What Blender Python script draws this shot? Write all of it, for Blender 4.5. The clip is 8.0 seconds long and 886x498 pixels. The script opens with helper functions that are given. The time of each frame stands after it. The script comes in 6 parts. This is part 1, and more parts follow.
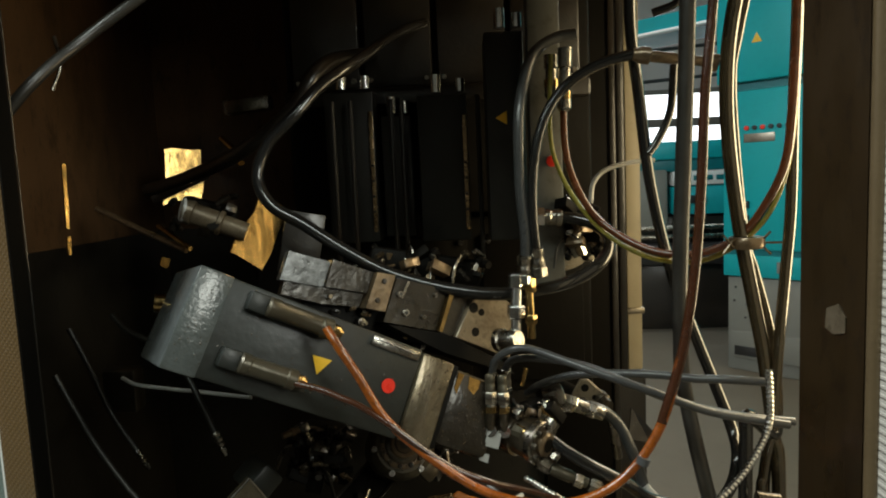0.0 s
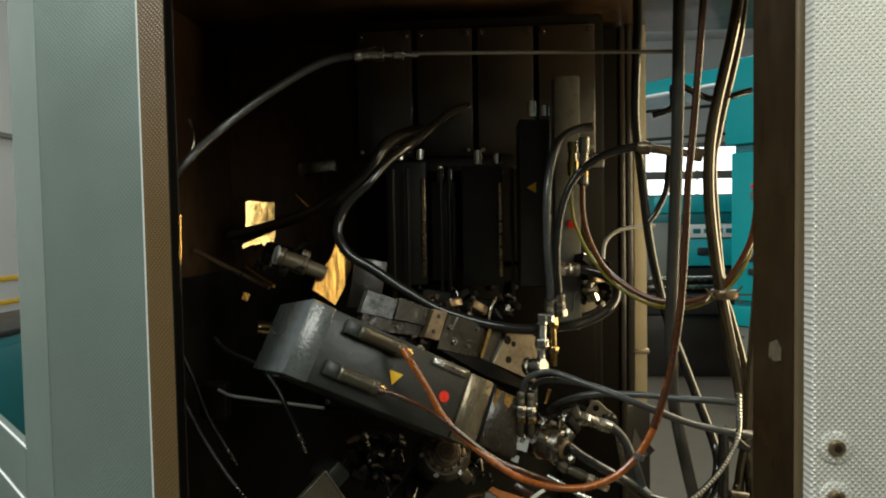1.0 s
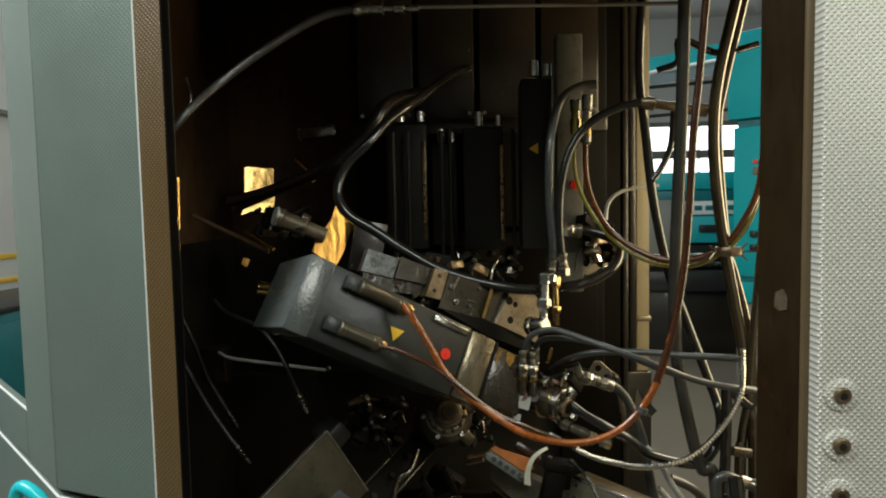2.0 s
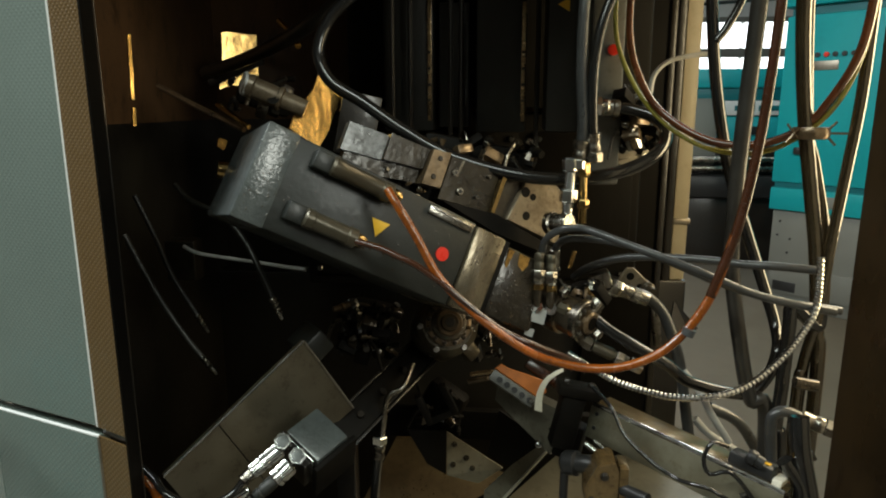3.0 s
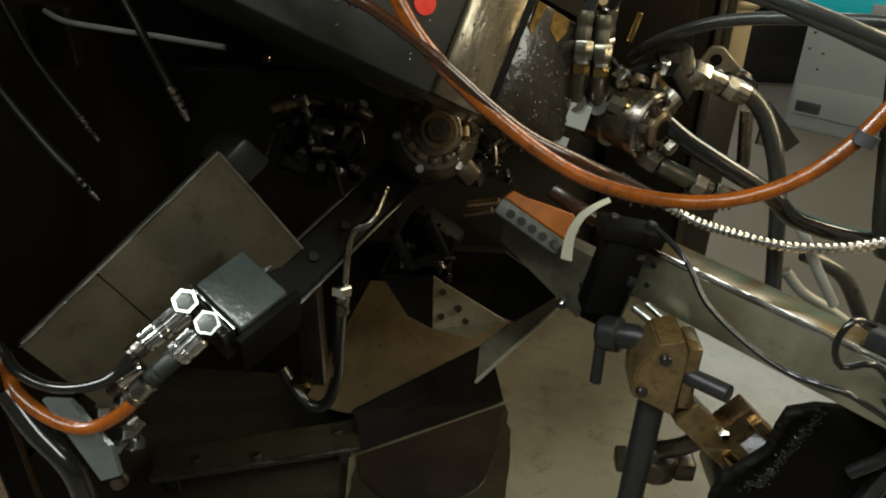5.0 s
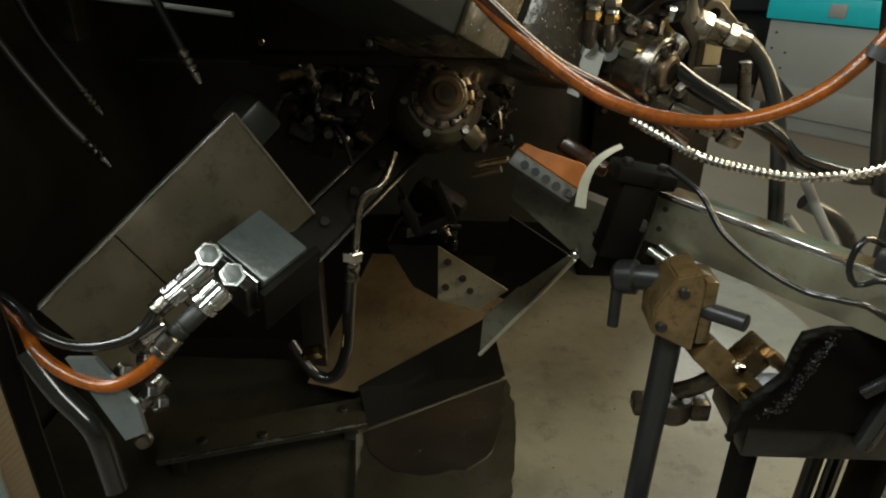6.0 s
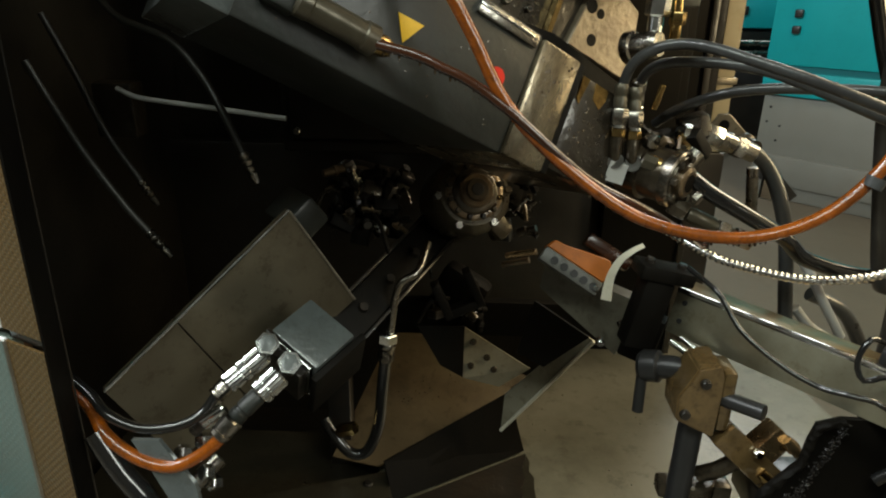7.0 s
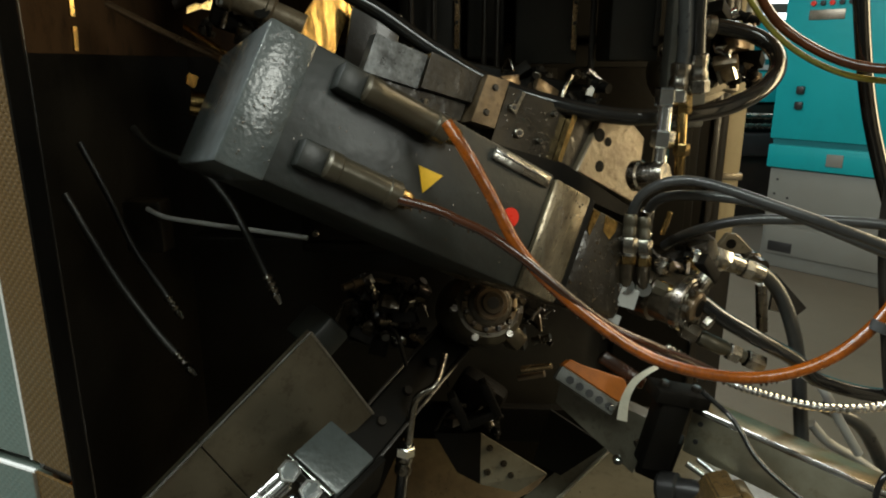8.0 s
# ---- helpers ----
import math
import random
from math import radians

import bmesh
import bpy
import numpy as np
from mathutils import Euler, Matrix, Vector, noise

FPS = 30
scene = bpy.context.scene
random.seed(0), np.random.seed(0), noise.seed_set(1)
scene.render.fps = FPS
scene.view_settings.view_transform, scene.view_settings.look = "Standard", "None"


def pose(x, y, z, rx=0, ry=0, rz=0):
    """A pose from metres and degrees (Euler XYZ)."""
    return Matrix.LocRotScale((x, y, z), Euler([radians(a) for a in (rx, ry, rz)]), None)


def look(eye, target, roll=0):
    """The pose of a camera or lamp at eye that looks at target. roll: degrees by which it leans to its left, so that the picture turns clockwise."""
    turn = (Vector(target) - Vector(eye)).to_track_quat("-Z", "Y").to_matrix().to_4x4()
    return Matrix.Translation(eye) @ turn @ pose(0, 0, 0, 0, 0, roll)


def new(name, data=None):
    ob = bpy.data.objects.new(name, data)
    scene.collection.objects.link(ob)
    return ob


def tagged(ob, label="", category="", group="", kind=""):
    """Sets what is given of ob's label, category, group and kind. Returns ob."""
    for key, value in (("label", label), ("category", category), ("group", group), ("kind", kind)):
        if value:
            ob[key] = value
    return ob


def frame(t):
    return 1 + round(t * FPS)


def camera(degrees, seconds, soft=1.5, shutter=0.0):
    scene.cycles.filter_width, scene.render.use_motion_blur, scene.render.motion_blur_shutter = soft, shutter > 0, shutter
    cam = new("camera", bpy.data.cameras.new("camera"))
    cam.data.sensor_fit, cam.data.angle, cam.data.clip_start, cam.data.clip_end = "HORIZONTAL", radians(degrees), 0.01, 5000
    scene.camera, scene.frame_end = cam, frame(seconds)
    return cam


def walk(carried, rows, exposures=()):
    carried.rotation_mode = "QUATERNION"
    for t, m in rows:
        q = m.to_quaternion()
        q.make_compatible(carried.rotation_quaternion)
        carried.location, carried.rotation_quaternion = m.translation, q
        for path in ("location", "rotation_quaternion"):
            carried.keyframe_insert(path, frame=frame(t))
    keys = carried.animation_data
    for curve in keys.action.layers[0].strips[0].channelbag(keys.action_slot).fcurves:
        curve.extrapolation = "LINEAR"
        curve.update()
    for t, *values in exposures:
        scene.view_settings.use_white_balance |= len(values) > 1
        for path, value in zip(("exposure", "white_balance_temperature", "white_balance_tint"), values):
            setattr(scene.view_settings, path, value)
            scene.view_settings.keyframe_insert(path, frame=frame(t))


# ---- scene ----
cam = camera(67.1, 8.0, 2.0)
PATH = [
    (0, (0.076, 0.029, 1.506), (-0.006, 2.016, 1.296), -2.6),
    (0.5, (0.033, -0.167, 1.517), (-0.088, 1.823, 1.363), -0.7),
    (1, (0.03, -0.245, 1.536), (-0.087, 1.75, 1.455), -1.0),
    (1.2, (0.03, -0.247, 1.539), (-0.075, 1.749, 1.455), -1.3),
    (2.3, (0.027, -0.213, 1.481), (-0.109, 1.772, 1.271), -1.1),
    (2.5, (0.039, -0.16, 1.482), (-0.118, 1.814, 1.199), -1.2),
    (3, (0.047, -0.003, 1.437), (-0.14, 1.944, 1.016), -0.1),
    (3.5, (-0.006, 0.125, 1.385), (-0.101, 2.009, 0.722), 2.5),
    (4, (-0.044, 0.224, 1.385), (-0.051, 2.079, 0.638), 0.4),
    (4.5, (0.002, 0.296, 1.362), (-0.116, 2.123, 0.559), -0.0),
    (5, (0.024, 0.325, 1.308), (-0.122, 2.097, 0.393), 0.9),
    (5.2, (0.022, 0.318, 1.278), (-0.091, 2.089, 0.356), 1.5),
    (6.3, (-0.04, 0.264, 1.255), (-0.092, 2.09, 0.44), 0.4),
    (6.5, (-0.05, 0.251, 1.277), (-0.103, 2.1, 0.516), 0.8),
    (7, (-0.063, 0.238, 1.312), (-0.127, 2.105, 0.597), 0.9),
    (7.5, (-0.07, 0.229, 1.34), (-0.149, 2.14, 0.754), 0.0),
    (8, (-0.071, 0.235, 1.384), (-0.171, 2.16, 0.851), 0.1),
]
walk(cam, [(t, look(eye, target, roll)) for t, eye, target, roll in PATH],
     [(0, -0.22), (2.5, -0.18), (3.5, -0.10), (5, -0.08), (6.5, 0.04), (8, -0.18)])


# ---- light ----
world = bpy.data.worlds.new("hall_air")
world.use_nodes = True
world.node_tree.nodes["Background"].inputs[0].default_value = (0.75, 0.85, 1.0, 1)
world.node_tree.nodes["Background"].inputs[1].default_value = 0.11
scene.world = world


def area_lamp(name, eye, target, sx, sy, watts, colour):
    lamp = bpy.data.lights.new(name, "AREA")
    lamp.shape, lamp.size, lamp.size_y, lamp.energy, lamp.color = "RECTANGLE", sx, sy, watts, colour
    ob = new(name, lamp)
    ob.matrix_world = look(eye, target)
    return ob


area_lamp("hall_lamp_front", (-0.7, -0.95, 3.65), (-0.2, 0.9, 1.2), 2.4, 0.5, 58, (0.90, 1.0, 0.90))
area_lamp("hall_lamp_side", (2.1, -1.35, 2.5), (-0.1, 0.85, 1.3), 0.9, 1.2, 42, (0.95, 0.98, 0.88))
area_lamp("hall_lamp_rear", (2.5, 2.3, 3.2), (0.9, 1.6, 0.6), 1.6, 1.0, 68, (1.0, 0.86, 0.62))
area_lamp("hall_lamp_far", (3.0, 6.5, 4.2), (3.0, 6.5, 0), 3.0, 1.5, 120, (0.95, 1.0, 1.0))
area_lamp("hall_lamp_left", (-3.0, 0.4, 4.2), (-2.2, 2.6, 1.0), 2.0, 1.0, 220, (0.95, 1.0, 1.0))
area_lamp("machine_work_lamp", (0.86, 1.02, 1.55), (-0.4, 1.25, 1.35), 0.20, 0.75, 7.5, (1.0, 0.80, 0.46))


# ---- materials ----
def material(name, colour, rough=0.5, metal=0.0, vary=0.25, scale=12.0, bump=0.1, bump_scale=90.0, dirt=None, dirt_amount=0.4, coat=0.0, rough_vary=0.15, streak=(1, 1, 1), wet=0.0):
    m = bpy.data.materials.new(name)
    m.use_nodes = True
    nt = m.node_tree
    b = nt.nodes["Principled BSDF"]
    tc = nt.nodes.new("ShaderNodeTexCoord")
    mp = nt.nodes.new("ShaderNodeMapping")
    mp.inputs["Scale"].default_value = streak
    nt.links.new(tc.outputs["Object"], mp.inputs["Vector"])
    n1 = nt.nodes.new("ShaderNodeTexNoise")
    n1.inputs["Scale"].default_value, n1.inputs["Detail"].default_value = scale, 8
    nt.links.new(mp.outputs["Vector"], n1.inputs["Vector"])
    n2 = nt.nodes.new("ShaderNodeTexNoise")
    n2.inputs["Scale"].default_value, n2.inputs["Detail"].default_value = bump_scale, 6
    nt.links.new(mp.outputs["Vector"], n2.inputs["Vector"])
    mix = nt.nodes.new("ShaderNodeMix")
    mix.data_type = "RGBA"
    lo = [c * (1 - vary) for c in colour]
    hi = [min(1, c * (1 + vary)) for c in colour]
    mix.inputs[6].default_value, mix.inputs[7].default_value = (*lo, 1), (*hi, 1)
    nt.links.new(n1.outputs["Fac"], mix.inputs[0])
    out = mix.outputs[2]
    if dirt:
        ramp = nt.nodes.new("ShaderNodeValToRGB")
        ramp.color_ramp.elements[0].position, ramp.color_ramp.elements[1].position = 0.46, 0.66
        n3 = nt.nodes.new("ShaderNodeTexNoise")
        n3.inputs["Scale"].default_value, n3.inputs["Detail"].default_value, n3.inputs["Roughness"].default_value = scale * 0.6, 10, 0.7
        nt.links.new(mp.outputs["Vector"], n3.inputs["Vector"])
        nt.links.new(n3.outputs["Fac"], ramp.inputs[0])
        mul = nt.nodes.new("ShaderNodeMath")
        mul.operation = "MULTIPLY"
        mul.inputs[1].default_value = dirt_amount
        nt.links.new(ramp.outputs[0], mul.inputs[0])
        dm = nt.nodes.new("ShaderNodeMix")
        dm.data_type = "RGBA"
        dm.inputs[7].default_value = (*dirt, 1)
        nt.links.new(mul.outputs[0], dm.inputs[0])
        nt.links.new(out, dm.inputs[6])
        out = dm.outputs[2]
        n4 = nt.nodes.new("ShaderNodeTexNoise")
        n4.inputs["Scale"].default_value, n4.inputs["Detail"].default_value, n4.inputs["Roughness"].default_value = scale * 5, 6, 0.75
        nt.links.new(mp.outputs["Vector"], n4.inputs["Vector"])
        spots = nt.nodes.new("ShaderNodeValToRGB")
        spots.color_ramp.elements[0].position, spots.color_ramp.elements[1].position = 0.54, 0.64
        nt.links.new(n4.outputs["Fac"], spots.inputs[0])
        mul2 = nt.nodes.new("ShaderNodeMath")
        mul2.operation = "MULTIPLY"
        mul2.inputs[1].default_value = dirt_amount * 0.7
        nt.links.new(spots.outputs[0], mul2.inputs[0])
        dm2 = nt.nodes.new("ShaderNodeMix")
        dm2.data_type = "RGBA"
        dm2.inputs[7].default_value = (*dirt, 1)
        nt.links.new(mul2.outputs[0], dm2.inputs[0])
        nt.links.new(out, dm2.inputs[6])
        out = dm2.outputs[2]
    nt.links.new(out, b.inputs["Base Color"])
    b.inputs["Metallic"].default_value = metal
    mr = nt.nodes.new("ShaderNodeMapRange")
    mr.inputs["To Min"].default_value, mr.inputs["To Max"].default_value = max(0.03, rough - rough_vary), min(1, rough + rough_vary)
    nt.links.new(n1.outputs["Fac"], mr.inputs["Value"])
    nt.links.new(mr.outputs[0], b.inputs["Roughness"])
    b.inputs["Coat Weight"].default_value = coat
    b.inputs["Coat Roughness"].default_value = 0.08
    if bump:
        bp = nt.nodes.new("ShaderNodeBump")
        bp.inputs["Strength"].default_value, bp.inputs["Distance"].default_value = bump, 0.002
        nt.links.new(n2.outputs["Fac"], bp.inputs["Height"])
        nt.links.new(bp.outputs[0], b.inputs["Normal"])
        nt.links.new(bp.outputs[0], b.inputs["Coat Normal"])
        if wet:
            vo = nt.nodes.new("ShaderNodeTexVoronoi")
            vo.inputs["Scale"].default_value = 110
            nt.links.new(tc.outputs["Object"], vo.inputs["Vector"])
            bead = nt.nodes.new("ShaderNodeMapRange")
            bead.inputs["From Max"].default_value, bead.inputs["To Min"].default_value, bead.inputs["To Max"].default_value = 0.22, 1, 0
            nt.links.new(vo.outputs["Distance"], bead.inputs["Value"])
            wb = nt.nodes.new("ShaderNodeBump")
            wb.inputs["Strength"].default_value, wb.inputs["Distance"].default_value = wet, 0.002
            nt.links.new(bead.outputs[0], wb.inputs["Height"])
            nt.links.new(bp.outputs[0], wb.inputs["Normal"])
            nt.links.new(wb.outputs[0], b.inputs["Coat Normal"])
    return m


def dimpled(name, colour, pitch, rough=0.5, depth=0.5, metal=0.0):
    """Sheet metal with a regular raster of small stamped dimples."""
    m = material(name, colour, rough, metal, 0.1, 5, 0)
    nt = m.node_tree
    b = nt.nodes["Principled BSDF"]
    tc = nt.nodes.new("ShaderNodeTexCoord")
    mp = nt.nodes.new("ShaderNodeMapping")
    mp.inputs["Scale"].default_value = (1 / pitch, 0.001, 1 / pitch)
    turn = nt.nodes.new("ShaderNodeMapping")
    turn.inputs["Rotation"].default_value = (0, radians(45), 0)
    nt.links.new(tc.outputs["Object"], turn.inputs["Vector"])
    nt.links.new(turn.outputs["Vector"], mp.inputs["Vector"])
    vo = nt.nodes.new("ShaderNodeTexVoronoi")
    vo.inputs["Scale"].default_value, vo.inputs["Randomness"].default_value = 1, 0.0
    nt.links.new(mp.outputs["Vector"], vo.inputs["Vector"])
    ramp = nt.nodes.new("ShaderNodeValToRGB")
    ramp.color_ramp.elements[0].position, ramp.color_ramp.elements[1].position = 0.2, 0.42
    nt.links.new(vo.outputs["Distance"], ramp.inputs[0])
    bp = nt.nodes.new("ShaderNodeBump")
    bp.inputs["Strength"].default_value, bp.inputs["Distance"].default_value = depth, 0.002
    bp.invert = True
    nt.links.new(ramp.outputs[0], bp.inputs["Height"])
    nt.links.new(bp.outputs[0], b.inputs["Normal"])
    return m


MOTOR = material("oily_grey_paint", (0.013, 0.0155, 0.013), 0.46, 0, 0.4, 14, 0.25, 90, (0.008, 0.006, 0.003), 0.7, 0.06, wet=0.5)
# dull black parts; the rear recess's lack of light is also coloured in
BLACKMAT = material("dull_black_and_shade", (0.0055, 0.0048, 0.0038), 0.6, 0, 0.5, 12, 0.5, 40, (0.008, 0.006, 0.0035), 0.4)
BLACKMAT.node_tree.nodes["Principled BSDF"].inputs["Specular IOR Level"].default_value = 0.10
GRIME = material("grimy_oily_steel", (0.085, 0.068, 0.046), 0.30, 0.7, 0.6, 25, 0.6, 70, (0.016, 0.011, 0.006), 0.85, 0.4, wet=0.5)
COVER = material("cover_sheet", (0.15, 0.128, 0.088), 0.38, 0.7, 0.4, 7, 0.2, 60, (0.07, 0.055, 0.036), 0.7)
# scratched dark plate: the pale reflection on it is lifted into the base
SCRATCH = material("scratched_sheen_steel", (0.11, 0.115, 0.115), 0.30, 0.5, 0.5, 60, 0.18, 120, (0.010, 0.009, 0.007), 0.98, 0.4, wet=0.2)
WETPLATE = material("wet_flange_steel", (0.27, 0.225, 0.15), 0.28, 0.75, 0.45, 28, 0.6, 60, (0.05, 0.034, 0.018), 0.8, 0.4, 0.2, (1, 0.3, 1), 0.4)
WORN = material("worn_tan_steel", (0.18, 0.145, 0.098), 0.38, 0.45, 0.35, 22, 0.35, 110, (0.06, 0.04, 0.02), 0.75, 0.2)
PLUG = material("oil_browned_plug", (0.085, 0.075, 0.052), 0.32, 0.5, 0.25, 20, 0.2, 120, (0.07, 0.05, 0.03), 0.5)
MOTOR_CAP = material("grey_cast_paint", (0.085, 0.098, 0.098), 0.30, 0, 0.3, 14, 0.4, 160, (0.03, 0.03, 0.025), 0.5, 0.9)
DARK = material("oily_black_steel", (0.011, 0.0095, 0.0075), 0.34, 0.0, 0.5, 9, 0.55, 45, (0.03, 0.018, 0.008), 0.35, 0.35, wet=0.7)
WALLBROWN = material("oiled_brown_sheet", (0.105, 0.056, 0.025), 0.42, 0.1, 0.5, 6, 0.4, 30, (0.012, 0.008, 0.004), 0.8, 0.15, 0.15, (1, 1, 0.4), wet=0.6)
JAMB = material("brown_coated_jamb", (0.13, 0.092, 0.048), 0.38, 0.2, 0.15, 5, 0.1, 200, (0.06, 0.04, 0.02), 0.35)
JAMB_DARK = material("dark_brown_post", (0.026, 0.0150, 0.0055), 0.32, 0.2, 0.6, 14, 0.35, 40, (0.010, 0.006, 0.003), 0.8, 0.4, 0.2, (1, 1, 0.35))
STEEL = material("oily_steel", (0.36, 0.34, 0.30), 0.26, 1.0, 0.4, 22, 0.35, 140, (0.05, 0.034, 0.018), 0.8, 0.2)
CHROME = material("bright_zinc", (0.74, 0.75, 0.74), 0.17, 1.0, 0.2, 30, 0.05, 120, (0.2, 0.16, 0.1), 0.3)
SHEET = material("brushed_sheet", (0.34, 0.305, 0.245), 0.40, 0.8, 0.2, 6, 0.15, 70, (0.07, 0.05, 0.03), 0.45)
RAILM = material("galvanised_channel", (0.34, 0.32, 0.235), 0.34, 0.7, 0.3, 7, 0.12, 90, (0.14, 0.11, 0.05), 0.6)
TRAY = material("grey_chute_sheet", (0.185, 0.175, 0.130), 0.40, 0.3, 0.25, 4, 0.15, 30, (0.055, 0.048, 0.028), 0.6, 0.2)
SUMP = material("olive_sump_sheet", (0.036, 0.032, 0.021), 0.34, 0.3, 0.4, 9, 0.3, 40, (0.016, 0.012, 0.007), 0.8, 0.3, wet=0.5)
TRAYBROWN = material("oil_stained_sheet", (0.11, 0.083, 0.046), 0.36, 0.3, 0.4, 9, 0.3, 40, (0.035, 0.024, 0.013), 0.75, 0.2)
BRASS = material("oily_brass", (0.42, 0.29, 0.12), 0.22, 1.0, 0.25, 25, 0.15, 150, (0.12, 0.07, 0.02), 0.4)
BRONZE = material("brown_cast_block", (0.20, 0.14, 0.08), 0.33, 0.6, 0.35, 30, 0.5, 80, (0.045, 0.03, 0.016), 0.7, 0.5)
RUBBER = material("oily_black_rubber", (0.010, 0.010, 0.010), 0.22, 0, 0.3, 20, 0.15, 60, (0.03, 0.022, 0.011), 0.3, 1.0)
RUBBER.node_tree.nodes["Principled BSDF"].inputs["Specular IOR Level"].default_value = 0.2
# gold-brown base: part of the warm lamp's sheen on the hoses is coloured in
HOSEGOLD = material("gold_sheen_hose", (0.055, 0.040, 0.018), 0.20, 0.35, 0.4, 24, 0.25, 90, (0.012, 0.008, 0.004), 0.6, 1.0)
HOSEGREY = material("grey_hose_cover", (0.052, 0.054, 0.054), 0.33, 0, 0.2, 30, 0.2, 200, (0.02, 0.02, 0.02), 0.4, 0.3)
HOSEBROWN = material("brown_cable_sheath", (0.045, 0.014, 0.005), 0.22, 0, 0.3, 20, 0.15, 90, (0.02, 0.008, 0.003), 0.6, 0.4)
ORANGE = material("orange_cable_sheath", (0.25, 0.060, 0.003), 0.26, 0, 0.35, 30, 0.35, 120, (0.035, 0.012, 0.003), 0.85, 0.45)
ORANGEBLOCK = material("orange_plastic", (0.46, 0.125, 0.006), 0.45, 0, 0.2, 15, 0.1, 90, (0.20, 0.06, 0.006), 0.5, 0.0)
YELLOWGREEN = material("yellow_green_sheath", (0.30, 0.26, 0.04), 0.3, 0, 0.3, 25, 0.1, 90, (0.05, 0.06, 0.02), 0.5, 0.4)
CLEAR = material("clouded_clear_tube", (0.40, 0.40, 0.38), 0.3, 0, 0.2, 20, 0.1, 90)
WHITE = material("ivory_plastic", (0.72, 0.68, 0.56), 0.4, 0, 0.1, 20, 0.1, 90, (0.4, 0.35, 0.25), 0.3)
BEIGE = material("cream_painted_post", (0.48, 0.42, 0.29), 0.45, 0, 0.1, 6, 0.08, 60, (0.35, 0.28, 0.17), 0.4)
TEAL = material("teal_machine_paint", (0.004, 0.36, 0.40), 0.4, 0, 0.06, 2, 0.05, 60, (0.0, 0.25, 0.28), 0.3)
TEALDARK = material("dark_teal_paint", (0.002, 0.14, 0.16), 0.4, 0, 0.1, 2, 0.05, 60)
PLINTH = material("grey_machine_base", (0.20, 0.205, 0.182), 0.5, 0, 0.15, 4, 0.1, 50, (0.2, 0.19, 0.16), 0.4)
DOORGREEN = dimpled("grey_green_dimpled_sheet", (0.168, 0.212, 0.188), 0.006, 0.42, 0.15, 0.3)
PERF = dimpled("pale_dimpled_sheet", (0.60, 0.58, 0.52), 0.0058, 0.42, 0.7, 0.2)
JAMBDOT = dimpled("brown_dimpled_jamb", (0.105, 0.062, 0.021), 0.0056, 0.40, 0.35, 0.05)
OILDARK = material("oil_filmed_dark_steel", (0.030, 0.024, 0.016), 0.30, 0.4, 0.6, 22, 0.6, 70, (0.010, 0.007, 0.004), 0.8, 0.5, wet=0.6)
FLOORM = material("worn_hall_floor", (0.155, 0.135, 0.102), 0.5, 0, 0.2, 1.5, 0.1, 30, (0.12, 0.10, 0.075), 0.5)
HALLWALL = material("pale_hall_wall", (0.68, 0.69, 0.67), 0.6, 0, 0.06, 0.8, 0.05, 30)
DARKPAINT = material("dark_olive_paint", (0.013, 0.0125, 0.0095), 0.45, 0, 0.4, 14, 0.25, 50, (0.008, 0.006, 0.004), 0.6)
CLAMPM = material("oiled_brown_clamp", (0.19, 0.122, 0.050), 0.24, 0.4, 0.4, 25, 0.3, 80, (0.05, 0.03, 0.012), 0.75, 1.0)
COPPER = material("oiled_copper_fitting", (0.42, 0.29, 0.15), 0.26, 0.85, 0.3, 30, 0.3, 80, (0.12, 0.06, 0.025), 0.7, 0.4)
GREYP = material("grimy_grey_paint", (0.10, 0.10, 0.09), 0.45, 0, 0.3, 12, 0.15, 60, (0.03, 0.025, 0.015), 0.6)
YELLOW = material("yellow_sticker", (0.78, 0.47, 0.02), 0.35, 0, 0.1, 60, 0.05, 90, (0.4, 0.22, 0.02), 0.3)
RED = material("red_sticker", (0.72, 0.03, 0.012), 0.3, 0, 0.08, 60, 0.05, 90)
BLACKP = material("black_plastic", (0.02, 0.02, 0.02), 0.35, 0, 0.2, 20, 0.1, 90)
HANDLE = material("turquoise_handle_paint", (0.01, 0.48, 0.55), 0.25, 0, 0.08, 20, 0.04, 60)
OIL = material("clear_brown_oil", (0.05, 0.03, 0.012), 0.06, 0, 0.2, 30, 0, 90, None, 0, 1.0, 0.02)
# gold colour for plates and patches that stand in for reflections on wet metal
GOLD = material("gold_glint_metal", (0.62, 0.40, 0.14), 0.22, 1.0, 0.5, 26, 0.7, 34, (0.035, 0.018, 0.005), 0.95, 0.0, 0.15, (1, 1, 0.35))
BEAD = material("black_oil_bead", (0.012, 0.011, 0.010), 0.05, 0, 0.2, 30, 0, 90, None, 0, 1.0, 0.02)
RUST = material("rust_brown_sheath", (0.13, 0.036, 0.010), 0.22, 0, 0.4, 24, 0.2, 90, (0.03, 0.012, 0.004), 0.7, 0.6)
ARMOLIVE = material("oil_filmed_olive_paint", (0.12, 0.112, 0.085), 0.38, 0.1, 0.3, 14, 0.25, 60, (0.035, 0.027, 0.015), 0.7, 0.3)
PALE = material("pale_stained_sheet", (0.30, 0.275, 0.205), 0.42, 0.15, 0.25, 12, 0.2, 60, (0.12, 0.09, 0.05), 0.6, 0.2, wet=0.5)
# near-black sheet for the walls below z 1.40 and the machine bed
LOWERBLACK = material("black_lower_sheet", (0.017, 0.0145, 0.0105), 0.36, 0.1, 0.6, 7, 0.4, 30, (0.007, 0.005, 0.003), 0.8, 0.25, wet=0.7)
